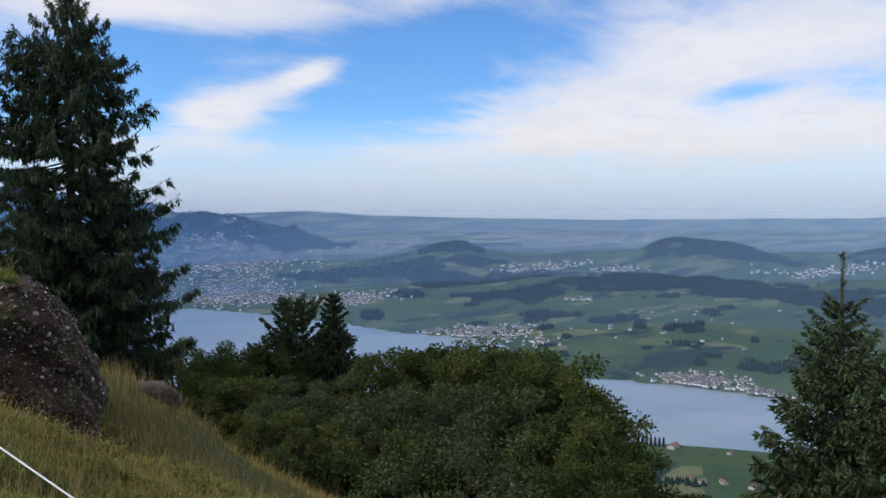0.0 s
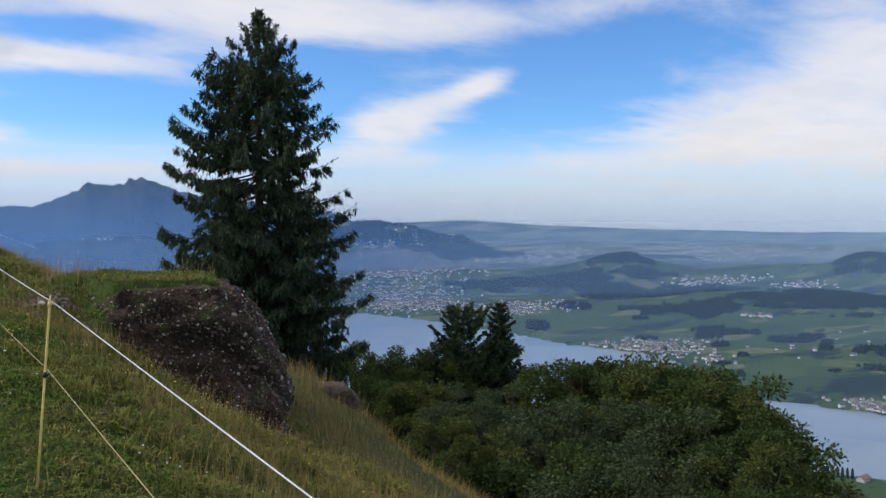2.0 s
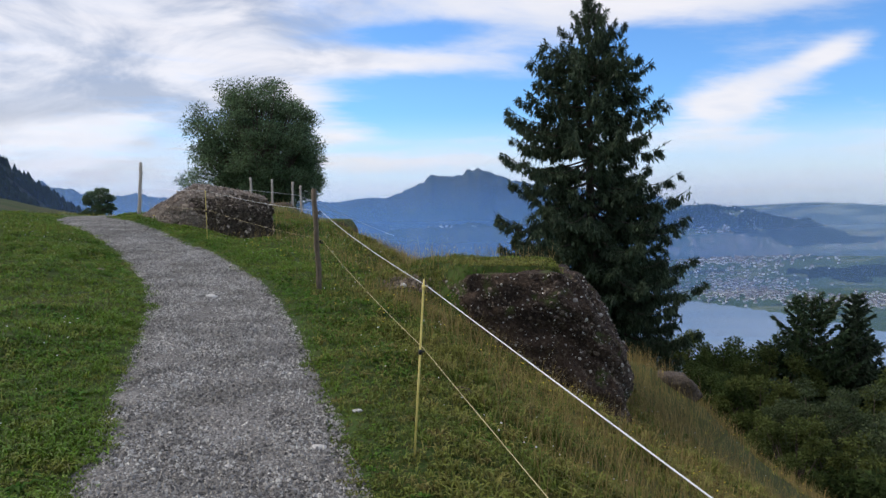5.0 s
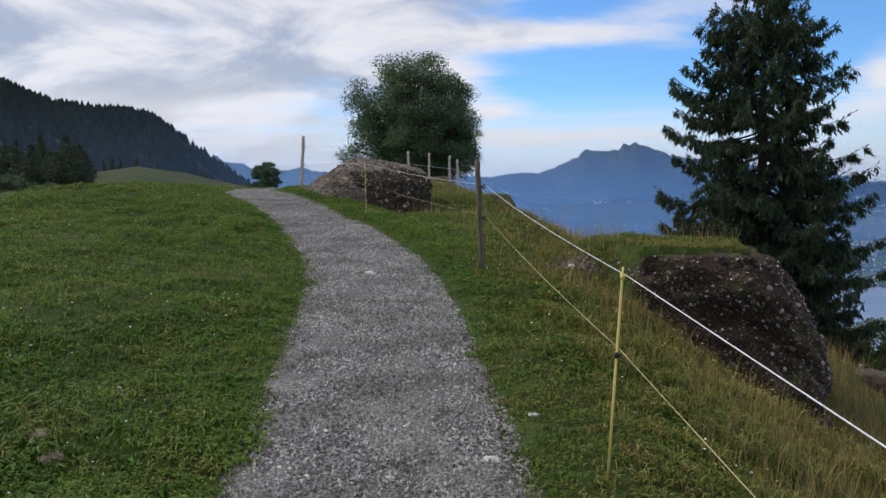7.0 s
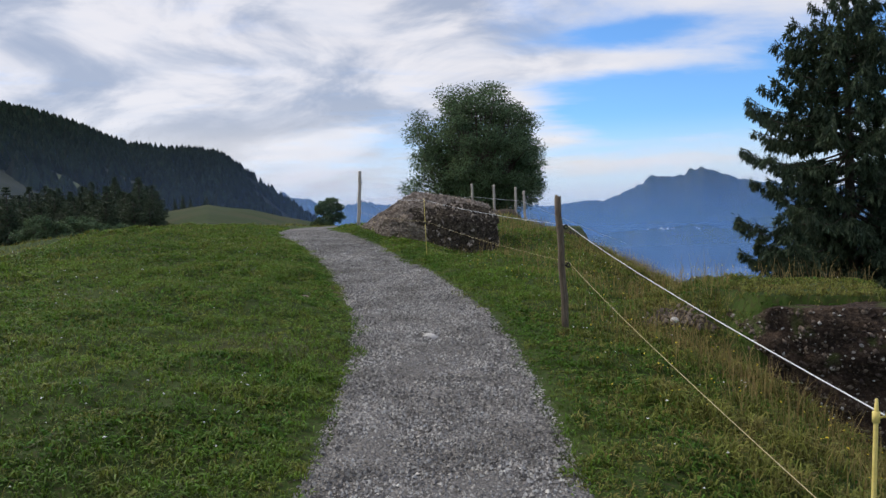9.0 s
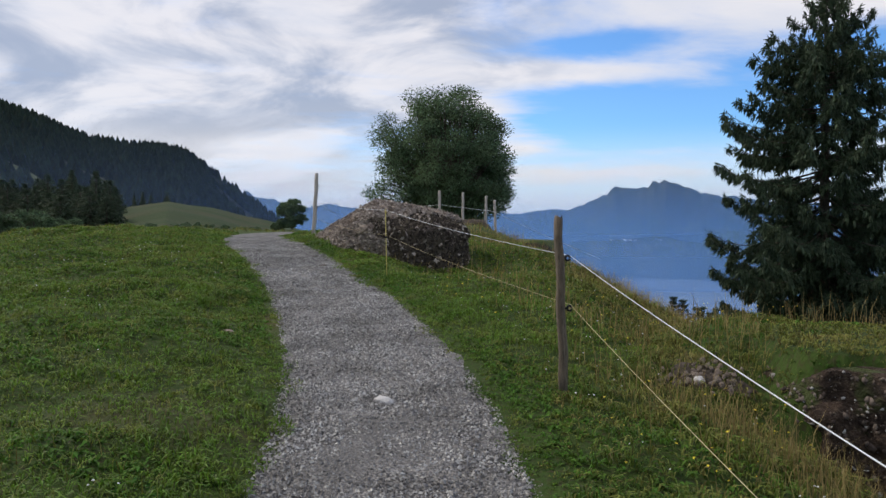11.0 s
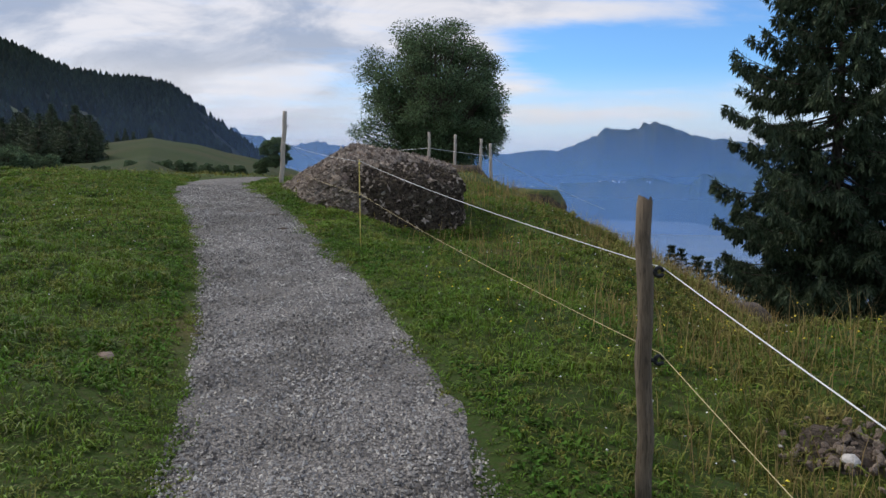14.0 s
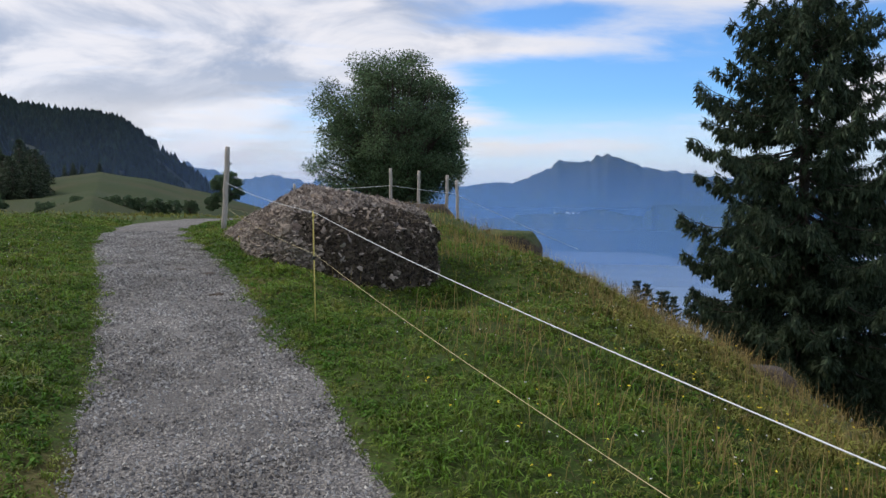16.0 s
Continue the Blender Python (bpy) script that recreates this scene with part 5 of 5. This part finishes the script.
bush = broadleaf("round_bush", 3.4, 1.7, 31, ASH_LEAF, "small rounded green bush on the alp", 22000, 0.11, 0.0, "bushes on the alp", 70, "bush")
bush.matrix_world = m(-27.7, 95, 1.4, 0, 1.0)
for q, (a, r, z, s) in enumerate([(-28.6, 96, 0.6, 0.5), (-41.5, 135, -2.5, 1.7), (-38.4, 140, -2.2, 1.1), (-36.6, 140, -2.2, 1.35), (-35.2, 142, -1.9, 1.2), (-34.2, 142, -1.9, 1.3), (-33.2, 143, -1.6, 1.1), (-32.2, 144, -1.4, 1.0), (-31.2, 144, -1.2, 0.85), (-30.2, 146, -0.9, 0.75), (-43.4, 130, -3.0, 2.2), (-45.5, 128, -3.5, 2.4), (-37.4, 139, -2.0, 0.8)]):
    copy_thing(bush, m(a, r, z, q * 50, s))
wood_tree = spruce("wood_spruce", 11.0, 2.7, 41, NEEDLE, "dark spruce in the wood below the meadow ridge", 9, "spruces by the meadow ridge", whorls=20, needle=0.6)
wood_tree.matrix_world = m(-43.5, 215, 0, 0, 1.0)
for q in range(150):
    a, r = -39.4 - 13 * (q / 150) - 0.5 * math.sin(q * 5.1), 185 + 105 * ((q * 0.618) % 1)
    x, y = r * math.sin(radians(a)), r * math.cos(radians(a))
    copy_thing(wood_tree, pose(x, y, ground(x, y) - 1.5, 0, 0, q * 40) @ Matrix.Diagonal((1.5, 1.5, 0.66 + 0.65 * ((q * 0.37) % 1) * (0.6 + 0.4 * math.sin(q * 0.31)), 1)))
for q, a in enumerate((-37.9, -37.4, -36.9, -35.9)):
    copy_thing(wood_tree, m(a, 310, 5.5, q * 30, 0.62 + 0.1 * (q % 2)))
copy_thing(wood_tree, m(-1.6, 62, -14.0, 10, 0.9))
for q, (a, r, top_z) in enumerate([(-0.9, 64, -4.6), (0.2, 66, -5.4), (1.6, 66, -6.2), (2.4, 64, -6.4), (-2.6, 60, -3.4), (-3.2, 60, -3.2), (3.4, 62, -7.2)]):
    copy_thing(wood_tree, m(a, r, top_z - 11 * 0.6, q * 70, 0.6))


# ---------------------------------------------------------------- far woods, villages
def cones(places, tall, rng):
    n = len(places)
    ang = np.arange(6) * math.tau / 6
    ring = np.stack([np.cos(ang), np.sin(ang), np.zeros(6)], -1)
    wid = tall * rng.uniform(0.30, 0.55, n)
    v = np.zeros((n, 7, 3))
    v[:, :6] = ring[None] * wid[:, None, None]
    v[:, 6, 2] = tall
    v += places[:, None, :]
    f = np.array([[k, (k + 1) % 6, 6] for k in range(6)])
    return v.reshape(-1, 3), (f[None] + (np.arange(n) * 7)[:, None, None]).reshape(-1, 3)


rng = np.random.default_rng(17)
n = 15000
a = rng.uniform(-64, -26, n)
r = 560 + 660 * rng.uniform(0, 1, n) ** 0.8
x, y = r * np.sin(np.radians(a)), r * np.cos(np.radians(a))
wooded, ridge = hill_height(x, y)
keep = (wooded > height(x, y) - 1) & (fbm(x / 130, y / 130, 3, 55) > -0.75) & (((x + 478) / 44) ** 2 + ((y - 487) / 26) ** 2 + 0.5 * fbm(x / 25, y / 25, 3, 56) > 1)
x, y = x[keep], y[keep]
v, f = cones(np.stack([x, y, height(x, y) - 1.5], -1), rng.uniform(8, 15, len(x)), rng)
thing_of("hill_forest", mesh_of("hill_forest", v, f), FAR_WOOD, "dark spruce forest covering the steep hill", "forest", kind="stuff")

# patches of wood on the far land: direction, distance, half width in degrees, half depth in metres
WOODS = [(25.0, 2560, 6.0, 85), (33.0, 2420, 6.0, 110), (30.5, 2870, 2.7, 90), (46.5, 2740, 3.2, 90), (50.5, 2720, 2.8, 110), (36.0, 2060, 2.0, 120), (43.0, 2200, 6.0, 130), (50.0, 2120, 6.0, 115), (57.0, 2000, 6.0, 100), (59.0, 2640, 3.5, 120),
         (36.5, 1760, 1.7, 60), (46.0, 1480, 1.5, 22), (52.0, 1330, 2.6, 40), (54.5, 1390, 2.0, 36), (24.5, 1900, 0.8, 60), (27.0, 2150, 1.2, 50), (41.0, 1700, 1.5, 20), (17.0, 3560, 5.0, 120), (12.0, 3540, 4.5, 140), (21.0, 3600, 2.5, 90), (31.0, 3400, 4.0, 80), (44.8, 900, 2.2, 9), (48.0, 862, 1.5, 7), (46.0, 760, 3.0, 9), (45.0, 2160, 8.0, 110), (54.0, 2080, 7.0, 100), (26.0, 2700, 8.0, 55), (47.5, 2660, 4.0, 110), (33.5, 2080, 3.5, 70)]
px_, tall_ = [], []
WOODS += [(31 + 29 * rng.uniform(), 1260 + 1000 * rng.uniform(), 0.25 + 0.9 * rng.uniform() ** 2, 7 + 22 * rng.uniform()) for q in range(55)]
for a0, r0, wa, wr in WOODS:
    wr = wr * 1.5 if wa >= 5 else wr
    n = int(min(5000, 60 + wa * r0 * 0.0175 * wr / 7))
    a = a0 + wa * rng.uniform(-1, 1, n)
    r = r0 + wr * rng.uniform(-1, 1, n) + 0.35 * wr * np.sin(a * 2.1 + r0)
    ok = ((a - a0) / wa) ** 2 + ((r - r0) / wr) ** 2 < 0.85 + 0.9 * fbm(r * np.sin(np.radians(a)) / 70, r * np.cos(np.radians(a)) / 70, 3, 57)
    a, r = a[ok], r[ok]
    x, y = r * np.sin(np.radians(a)), r * np.cos(np.radians(a))
    px_.append(np.stack([x, y, height(x, y) - 1], -1))
    tall_.append(rng.uniform(0.7, 1.2, len(x)) * (13 if r0 > 3300 else 9 if r0 > 1500 else 6))
v, f = cones(np.concatenate(px_), np.concatenate(tall_), rng)
thing_of("far_woods", mesh_of("far_woods", v, f), FAR_WOOD, "dark patches of forest on the far hills", "forest", kind="stuff")


def house_arrays(places, size, turn, rng):
    """Small gabled houses: walls and roofs as separate sets."""
    n = len(places)
    L, Wd, H = size[:, 0], size[:, 1], size[:, 2]
    def turned(p):
        c, s = np.cos(turn)[:, None], np.sin(turn)[:, None]
        return np.stack([p[..., 0] * c - p[..., 1] * s, p[..., 0] * s + p[..., 1] * c, p[..., 2]], -1) + places[:, None, :]
    o = np.ones(n)
    box = np.stack([np.stack([sx * L, sy * Wd, z * H], -1) for z in (-0.3, 1.0) for sx, sy in ((-1, -1), (1, -1), (1, 1), (-1, 1))] + [np.stack([sx * L, 0 * o, 1.6 * H], -1) for sx in (-1, 1)], 1)
    wf = np.array([[0, 1, 5, 4], [1, 2, 6, 5], [2, 3, 7, 6], [3, 0, 4, 7], [5, 6, 9, 9], [7, 4, 8, 8]])
    wall = turned(box)
    rf_p = np.stack([np.stack([sx * 1.12 * L, sy * 1.2 * Wd, (0.9 if sy else 1.68) * H], -1) for sy in (-1, 0, 1) for sx in (-1, 1)] + [np.stack([sx * 1.12 * L, sy * 1.2 * Wd, (0.8 if sy else 1.55) * H], -1) for sy in (-1, 0, 1) for sx in (-1, 1)], 1)
    roof = turned(rf_p)
    rf = np.array([[0, 1, 3, 2], [2, 3, 5, 4], [7, 6, 8, 9], [9, 8, 10, 11], [0, 2, 8, 6], [2, 4, 10, 8], [3, 1, 7, 9], [5, 3, 9, 11]])
    tri = lambda f: np.concatenate([f[:, [0, 1, 2]], f[f[:, 2] != f[:, 3]][:, [0, 2, 3]]])
    wf, rf = tri(wf), tri(rf)
    return wall.reshape(-1, 3), (wf[None] + (np.arange(n) * 10)[:, None, None]).reshape(-1, 3), roof.reshape(-1, 3), (rf[None] + (np.arange(n) * 12)[:, None, None]).reshape(-1, 3)


# towns: direction, distance, half width, half depth, count, scale
TOWNS = [(46.8, 1215, 3.2, 34, 150, 1.0), (50.5, 1160, 3.0, 16, 40, 1.0), (32.0, 1625, 3.6, 55, 190, 1.1), (28.0, 1640, 2.0, 25, 40, 1.1), (22.5, 2180, 4.0, 70, 190, 1.15), (15.0, 2420, 3.5, 160, 220, 1.3), (17.0, 2300, 3.0, 50, 90, 1.2),
         (15.0, 3200, 5.0, 260, 420, 1.8), (25.0, 3500, 4.5, 200, 160, 1.8), (36.5, 2650, 3.0, 60, 80, 1.3), (41.8, 2500, 1.6, 40, 40, 1.3), (38.0, 3700, 6.0, 220, 160, 2.0), (55.0, 2480, 4.5, 40, 70, 1.5), (39.0, 1950, 1.0, 10, 14, 1.4), (36.5, 1500, 1.2, 25, 18, 1.2), (45.0, 1640, 6.0, 160, 16, 1.0), (-6.0, 3900, 6.0, 60, 55, 1.5)]
pl, sz = [], []
for a0, r0, wa, wr, n, k in TOWNS:
    n = int(n * 1.7)
    a, r = a0 + wa * np.clip(rng.normal(0, 0.5, n), -1.2, 1.2), r0 + 1.6 * wr * np.clip(rng.normal(0, 0.5, n), -1.2, 1.2)
    r = np.maximum(r, np.interp(a, SHORE_A, SHORE_R) + 6)
    x, y = r * np.sin(np.radians(a)), r * np.cos(np.radians(a))
    pl.append(np.stack([x, y, height(x, y)], -1))
    sz.append(np.stack([rng.uniform(1.6, 3.4, n), rng.uniform(1.2, 2.0, n), rng.uniform(1.7, 3.0, n)], -1) * k * 1.1)
pl, sz = np.concatenate(pl), np.concatenate(sz)
wv, wf, rv, rf = house_arrays(pl, sz, rng.uniform(0, math.tau, len(pl)), rng)
village = thing_of("village_houses", mesh_of("village_houses", wv, wf), PLASTER_MIX, "pale houses of lakeside villages seen far below", "village", kind="stuff")
thing_of("village_roofs", mesh_of("village_roofs", rv, rf), ROOF_MIX, "grey and reddish roofs", kind="stuff", parent=village)

for q, (a, r, L, turn) in enumerate([(45.3, 872, 6.5, 20), (41.5, 868, 3.5, 60), (49.0, 866, 3.5, 10), (42.5, 800, 4.0, 40), (47.2, 765, 4.5, 15), (48.6, 770, 4.0, 70), (50.4, 765, 4.2, 20), (46.4, 775, 3.2, 20), (52.0, 750, 4.0, 35), (47.0, 1232, 2.2, 0)]):
    x, y = r * math.sin(radians(a)), r * math.cos(radians(a))
    home = empty("farmhouse", pose(x, y, ground(x, y), 0, 0, turn), "white-walled farmhouse with a reddish gabled roof by the lake", "house", "houses by the lake")
    wv, wf, rv, rf = house_arrays(np.zeros((1, 3)), np.array([[L, L * 0.6, L * 0.55 if q < 9 else 9.0]]), np.zeros(1), rng)
    thing_of("wall", mesh_of("wall", wv, wf), PLASTER, parent=home)
    thing_of("roof", mesh_of("roof", rv, rf), ROOF, parent=home)
for q in range(7):
    a, r = 43.0 + 0.28 * q, 874
    x, y = r * math.sin(radians(a)), r * math.cos(radians(a))
    bm = bmesh.new()
    tube(bm, [(0, 0, 0), (0, 0, 2), (0, 0, 6), (0, 0, 10), (0.1, 0, 12)], [0.5, 1.2, 1.5, 1.0, 0.1], 8)
    me = bpy.data.meshes.new("poplar")
    bm.to_mesh(me)
    bm.free()
    thing_of("poplar", me, FAR_WOOD, "slim dark poplar in a row on the lake shore", "poplar", "poplars on the shore").matrix_world = pose(x, y, ground(x, y) - 1.0, 0, 0, q * 40)

# ---------------------------------------------------------------- grass


def blades(x, y, tall, wide, rng, bend=0.5, seg=1):
    """Grass blades as thin bent strips of three triangles."""
    n = len(x)
    z = height(x, y) - 0.01
    a = rng.uniform(0, math.tau, n)
    lean = rng.uniform(0.1, 1.0, n) * bend
    s = np.stack([-np.sin(a), np.cos(a), np.zeros(n)], -1) * (wide / 2)[:, None]
    d = np.stack([np.cos(a) * lean, np.sin(a) * lean, np.ones(n)], -1)
    p = np.stack([x, y, z], -1)
    mid = p + d * (tall * 0.55)[:, None]
    tip = p + np.stack([np.cos(a) * lean * 1.9, np.sin(a) * lean * 1.9, np.ones(n) * (1 - 0.25 * lean)], -1) * tall[:, None]
    v = np.stack([p - s, p + s, mid + s * 0.8, mid - s * 0.8, tip], 1)
    f = np.array([[0, 1, 2], [0, 2, 3], [3, 2, 4]])
    return v.reshape(-1, 3), (f[None] + (np.arange(n) * 5)[:, None, None]).reshape(-1, 3)


rng = np.random.default_rng(23)


def meadow_places(n, r_lo, r_hi, a_lo, a_hi, power, cx=-1.0, cy=0.0):
    a = np.radians(rng.uniform(a_lo, a_hi, n))
    r = r_lo + (r_hi - r_lo) * rng.uniform(0, 1, n) ** power
    return cx + r * np.sin(a), cy + r * np.cos(a)


def turf_places(n):
    """Places beside the path, thickest close to it."""
    y = 2.2 + 21 * rng.uniform(0, 1, n) ** 1.5
    side = np.where(rng.uniform(0, 1, n) < 0.52, -1, 1)
    off = side * (0.62 + 7.0 * rng.uniform(0, 1, n) ** 1.35)
    return path_x(y) + off, y, np.abs(off)


def tufts(x, y, tall, wide, rng, count, splay):
    """Tufts of arching leaf blades that spread from a common foot; each blade is widest at its knee."""
    x, y, tall, wide = (np.repeat(q, count) for q in (x, y, tall, wide))
    n = len(x)
    a = rng.uniform(0, math.tau, n)
    lean = rng.uniform(0.25, 1.0, n) * splay
    tall = tall * rng.uniform(0.55, 1.2, n)
    c, s = np.cos(a), np.sin(a)
    foot = rng.uniform(0, 0.022, n)
    x, y = x + c * foot, y + s * foot
    p = np.stack([x, y, height(x, y) - 0.006], -1)
    side = np.stack([-s, c, rng.uniform(-0.5, 0.5, n)], -1) * (wide / 2)[:, None]
    knee = p + np.stack([c * lean * 0.45, s * lean * 0.45, np.full(n, 0.62)], -1) * tall[:, None]
    tip = p + np.stack([c * lean * 1.15, s * lean * 1.15, 1.0 - 0.55 * lean], -1) * tall[:, None]
    v = np.stack([p, knee + side, tip, knee - side], 1)
    return v.reshape(-1, 3), np.arange(n * 4).reshape(-1, 4)


x, y, off = turf_places(105000)
patch = fbm(x * 2.1, y * 2.1, 3, 71)
keep = off > 0.76 + 0.10 * rng.uniform(-1, 1, len(x)) + 0.13 * smooth_noise(y * 2.4, np.sign(x - path_x(y)) * 4.0, 72)
bare = np.exp(-((x + 4.55) / 0.7) ** 2 - ((y - 8.1) / 0.45) ** 2)
keep &= rng.uniform(0, 1, len(x)) > 0.5 * bare
keep &= ~((x > -0.95) & (x < 1.15) & (y > 9.95) & (y < 10.48))
keep &= rng.uniform(0, 1, len(x)) < 0.98 - 0.35 * step(0.2, 0.7, fbm(x * 0.7, y * 0.7, 3, 73))
x, y, off, patch = x[keep], y[keep], off[keep], patch[keep]
u = (x - (1.49 - 0.27 * y))
far = np.hypot(x, y)
shelf = (y > 10.2) & (y < 12.9) & (x > -1.6)
tall = (0.040 + 0.030 * rng.uniform(0, 1, len(x)) + 0.085 * np.clip(patch, 0, 1)) * (0.85 + 0.75 * step(-1.6, 0.4, u)) * (0.65 + 0.35 * step(0.75, 1.4, off)) * (1 - 0.5 * shelf)
width = 0.0085 + 0.0007 * np.clip(far - 13, 0, 20) + 0.0012 * np.clip(off - 2.5, 0, 6)
olive = rng.uniform(-0.9, 0.9, len(x)) + fbm(x * 0.8, y * 0.8, 3, 79) < 1.6 * (u + 1.4 - 0.3 * step(8.0, 10.5, y))
v, f = tufts(x[~olive], y[~olive], tall[~olive], width[~olive], rng, 6, 1.25)
thing_of("grass", mesh_of("grass", v, f), GRASS, "short green meadow grass with clover beside the path", "grass", kind="stuff")
v, f = tufts(x[olive], y[olive], tall[olive], width[olive], rng, 6, 1.05)
thing_of("brow_grass", mesh_of("brow_grass", v, f), BROW, "olive and straw-tinged rough grass on the brow", "grass", kind="stuff")

x, y = meadow_places(120000, 2.5, 46, -62, 48, 0.8)
x, y = np.concatenate([x, rng.uniform(-14, 8, 45000)]), np.concatenate([y, rng.uniform(-9, 3, 45000)])
keep = (np.abs(path_off(x, y)) > 1.0 + 0.3 * (y < 0)) & ~((x > -0.95) & (x < 1.15) & (y > 9.95) & (y < 10.5))
x, y = x[keep], y[keep]
v, f = blades(x, y, rng.uniform(0.05, 0.15, len(x)) * (1 - 0.6 * ((y > 9.95) & (y < 12.9) & (np.abs(x) < 1.3))) * (0.7 + 0.5 * np.clip(fbm(x * 0.8, y * 0.8, 2, 75), 0, 1)), 0.005 + 0.0010 * np.clip(np.hypot(x, y) - 11, 0, 40), rng, 0.9)
thing_of("grass_beyond", mesh_of("grass_beyond", v, f), BROW, "longer meadow grass over the alp and its brow", "grass", kind="stuff")

# broad herb leaves and clover in the turf, in rosettes
x, y, off = turf_places(52000)
keep = (off > 0.95) & (fbm(x * 1.1, y * 1.1, 3, 77) > -0.2)
x, y = x[keep], y[keep]
v, f = tufts(x, y, rng.uniform(0.025, 0.060, len(x)), rng.uniform(0.012, 0.026, len(x)), rng, 4, 1.5)
thing_of("meadow_herbs", mesh_of("meadow_herbs", v, f), HERB, "broad green clover and plantain leaves in the turf", "herbs", kind="stuff")

# tall dry stalks on the brow and round the rocks
x, y = meadow_places(250000, 3, 32, -35, 42, 0.9)
u = (x - (1.49 - 0.27 * y))
chance = step(-0.7, 1.2, u) * step(-0.45, 0.25, fbm(x * 0.7, y * 0.7, 3, 81)) * 0.24 + 0.95 * np.exp(-((x + 0.8) / 0.75) ** 2 - ((y - 9.6) / 0.55) ** 2) + 0.26 * step(1.4, 2.2, path_off(x, y)) * step(-0.3, 0.4, fbm(x * 0.9, y * 0.9, 3, 83)) + 0.5 * np.exp(-((x - 1.6) / 0.9) ** 2 - ((y - 13.0) / 2.5) ** 2)
keep = (rng.uniform(0, 1, len(x)) < chance) & (np.abs(path_off(x, y)) > 1.5) & ~((np.abs(x) < 1.15) & (y > 10.0) & (y < 12.8))
x, y = x[keep], y[keep]
v, f = blades(x, y, rng.uniform(0.16, 0.52, len(x)) * rng.uniform(0.5, 1, len(x)), 0.0022 + 0.00022 * np.hypot(x, y), rng, 0.4)
thing_of("dry_grass", mesh_of("dry_grass", v, f), HAY, "tall straw-coloured dry grass stalks on the brow", "dry grass", kind="stuff")


def flowers(name, mat, n, low, high, label, right):
    x, y = meadow_places(n, 2.5, 22, -58, 25, 0.9)
    off = path_off(x, y)
    keep = (np.abs(off) > 1.1) & ((off > 0) if right else (np.abs(off) > 0)) & (fbm(x * 0.5, y * 0.5, 3, 91 + right) > -0.05)
    x, y = x[keep], y[keep]
    z = height(x, y) + rng.uniform(low, high, len(x))
    v, f = scatter_stones(np.stack([x, y, z], -1), rng.uniform(0.006, 0.012, len(x)), rng, 0.6)
    thing_of(name, mesh_of(name, v, f), mat, label, "flowers", kind="stuff")


flowers("clover_flowers", FLOWER_W, 1800, 0.05, 0.10, "small white clover heads dotted through the meadow", 0)
flowers("yellow_flowers", FLOWER_Y, 3600, 0.10, 0.24, "small yellow meadow flowers beyond the wire fence", 1)
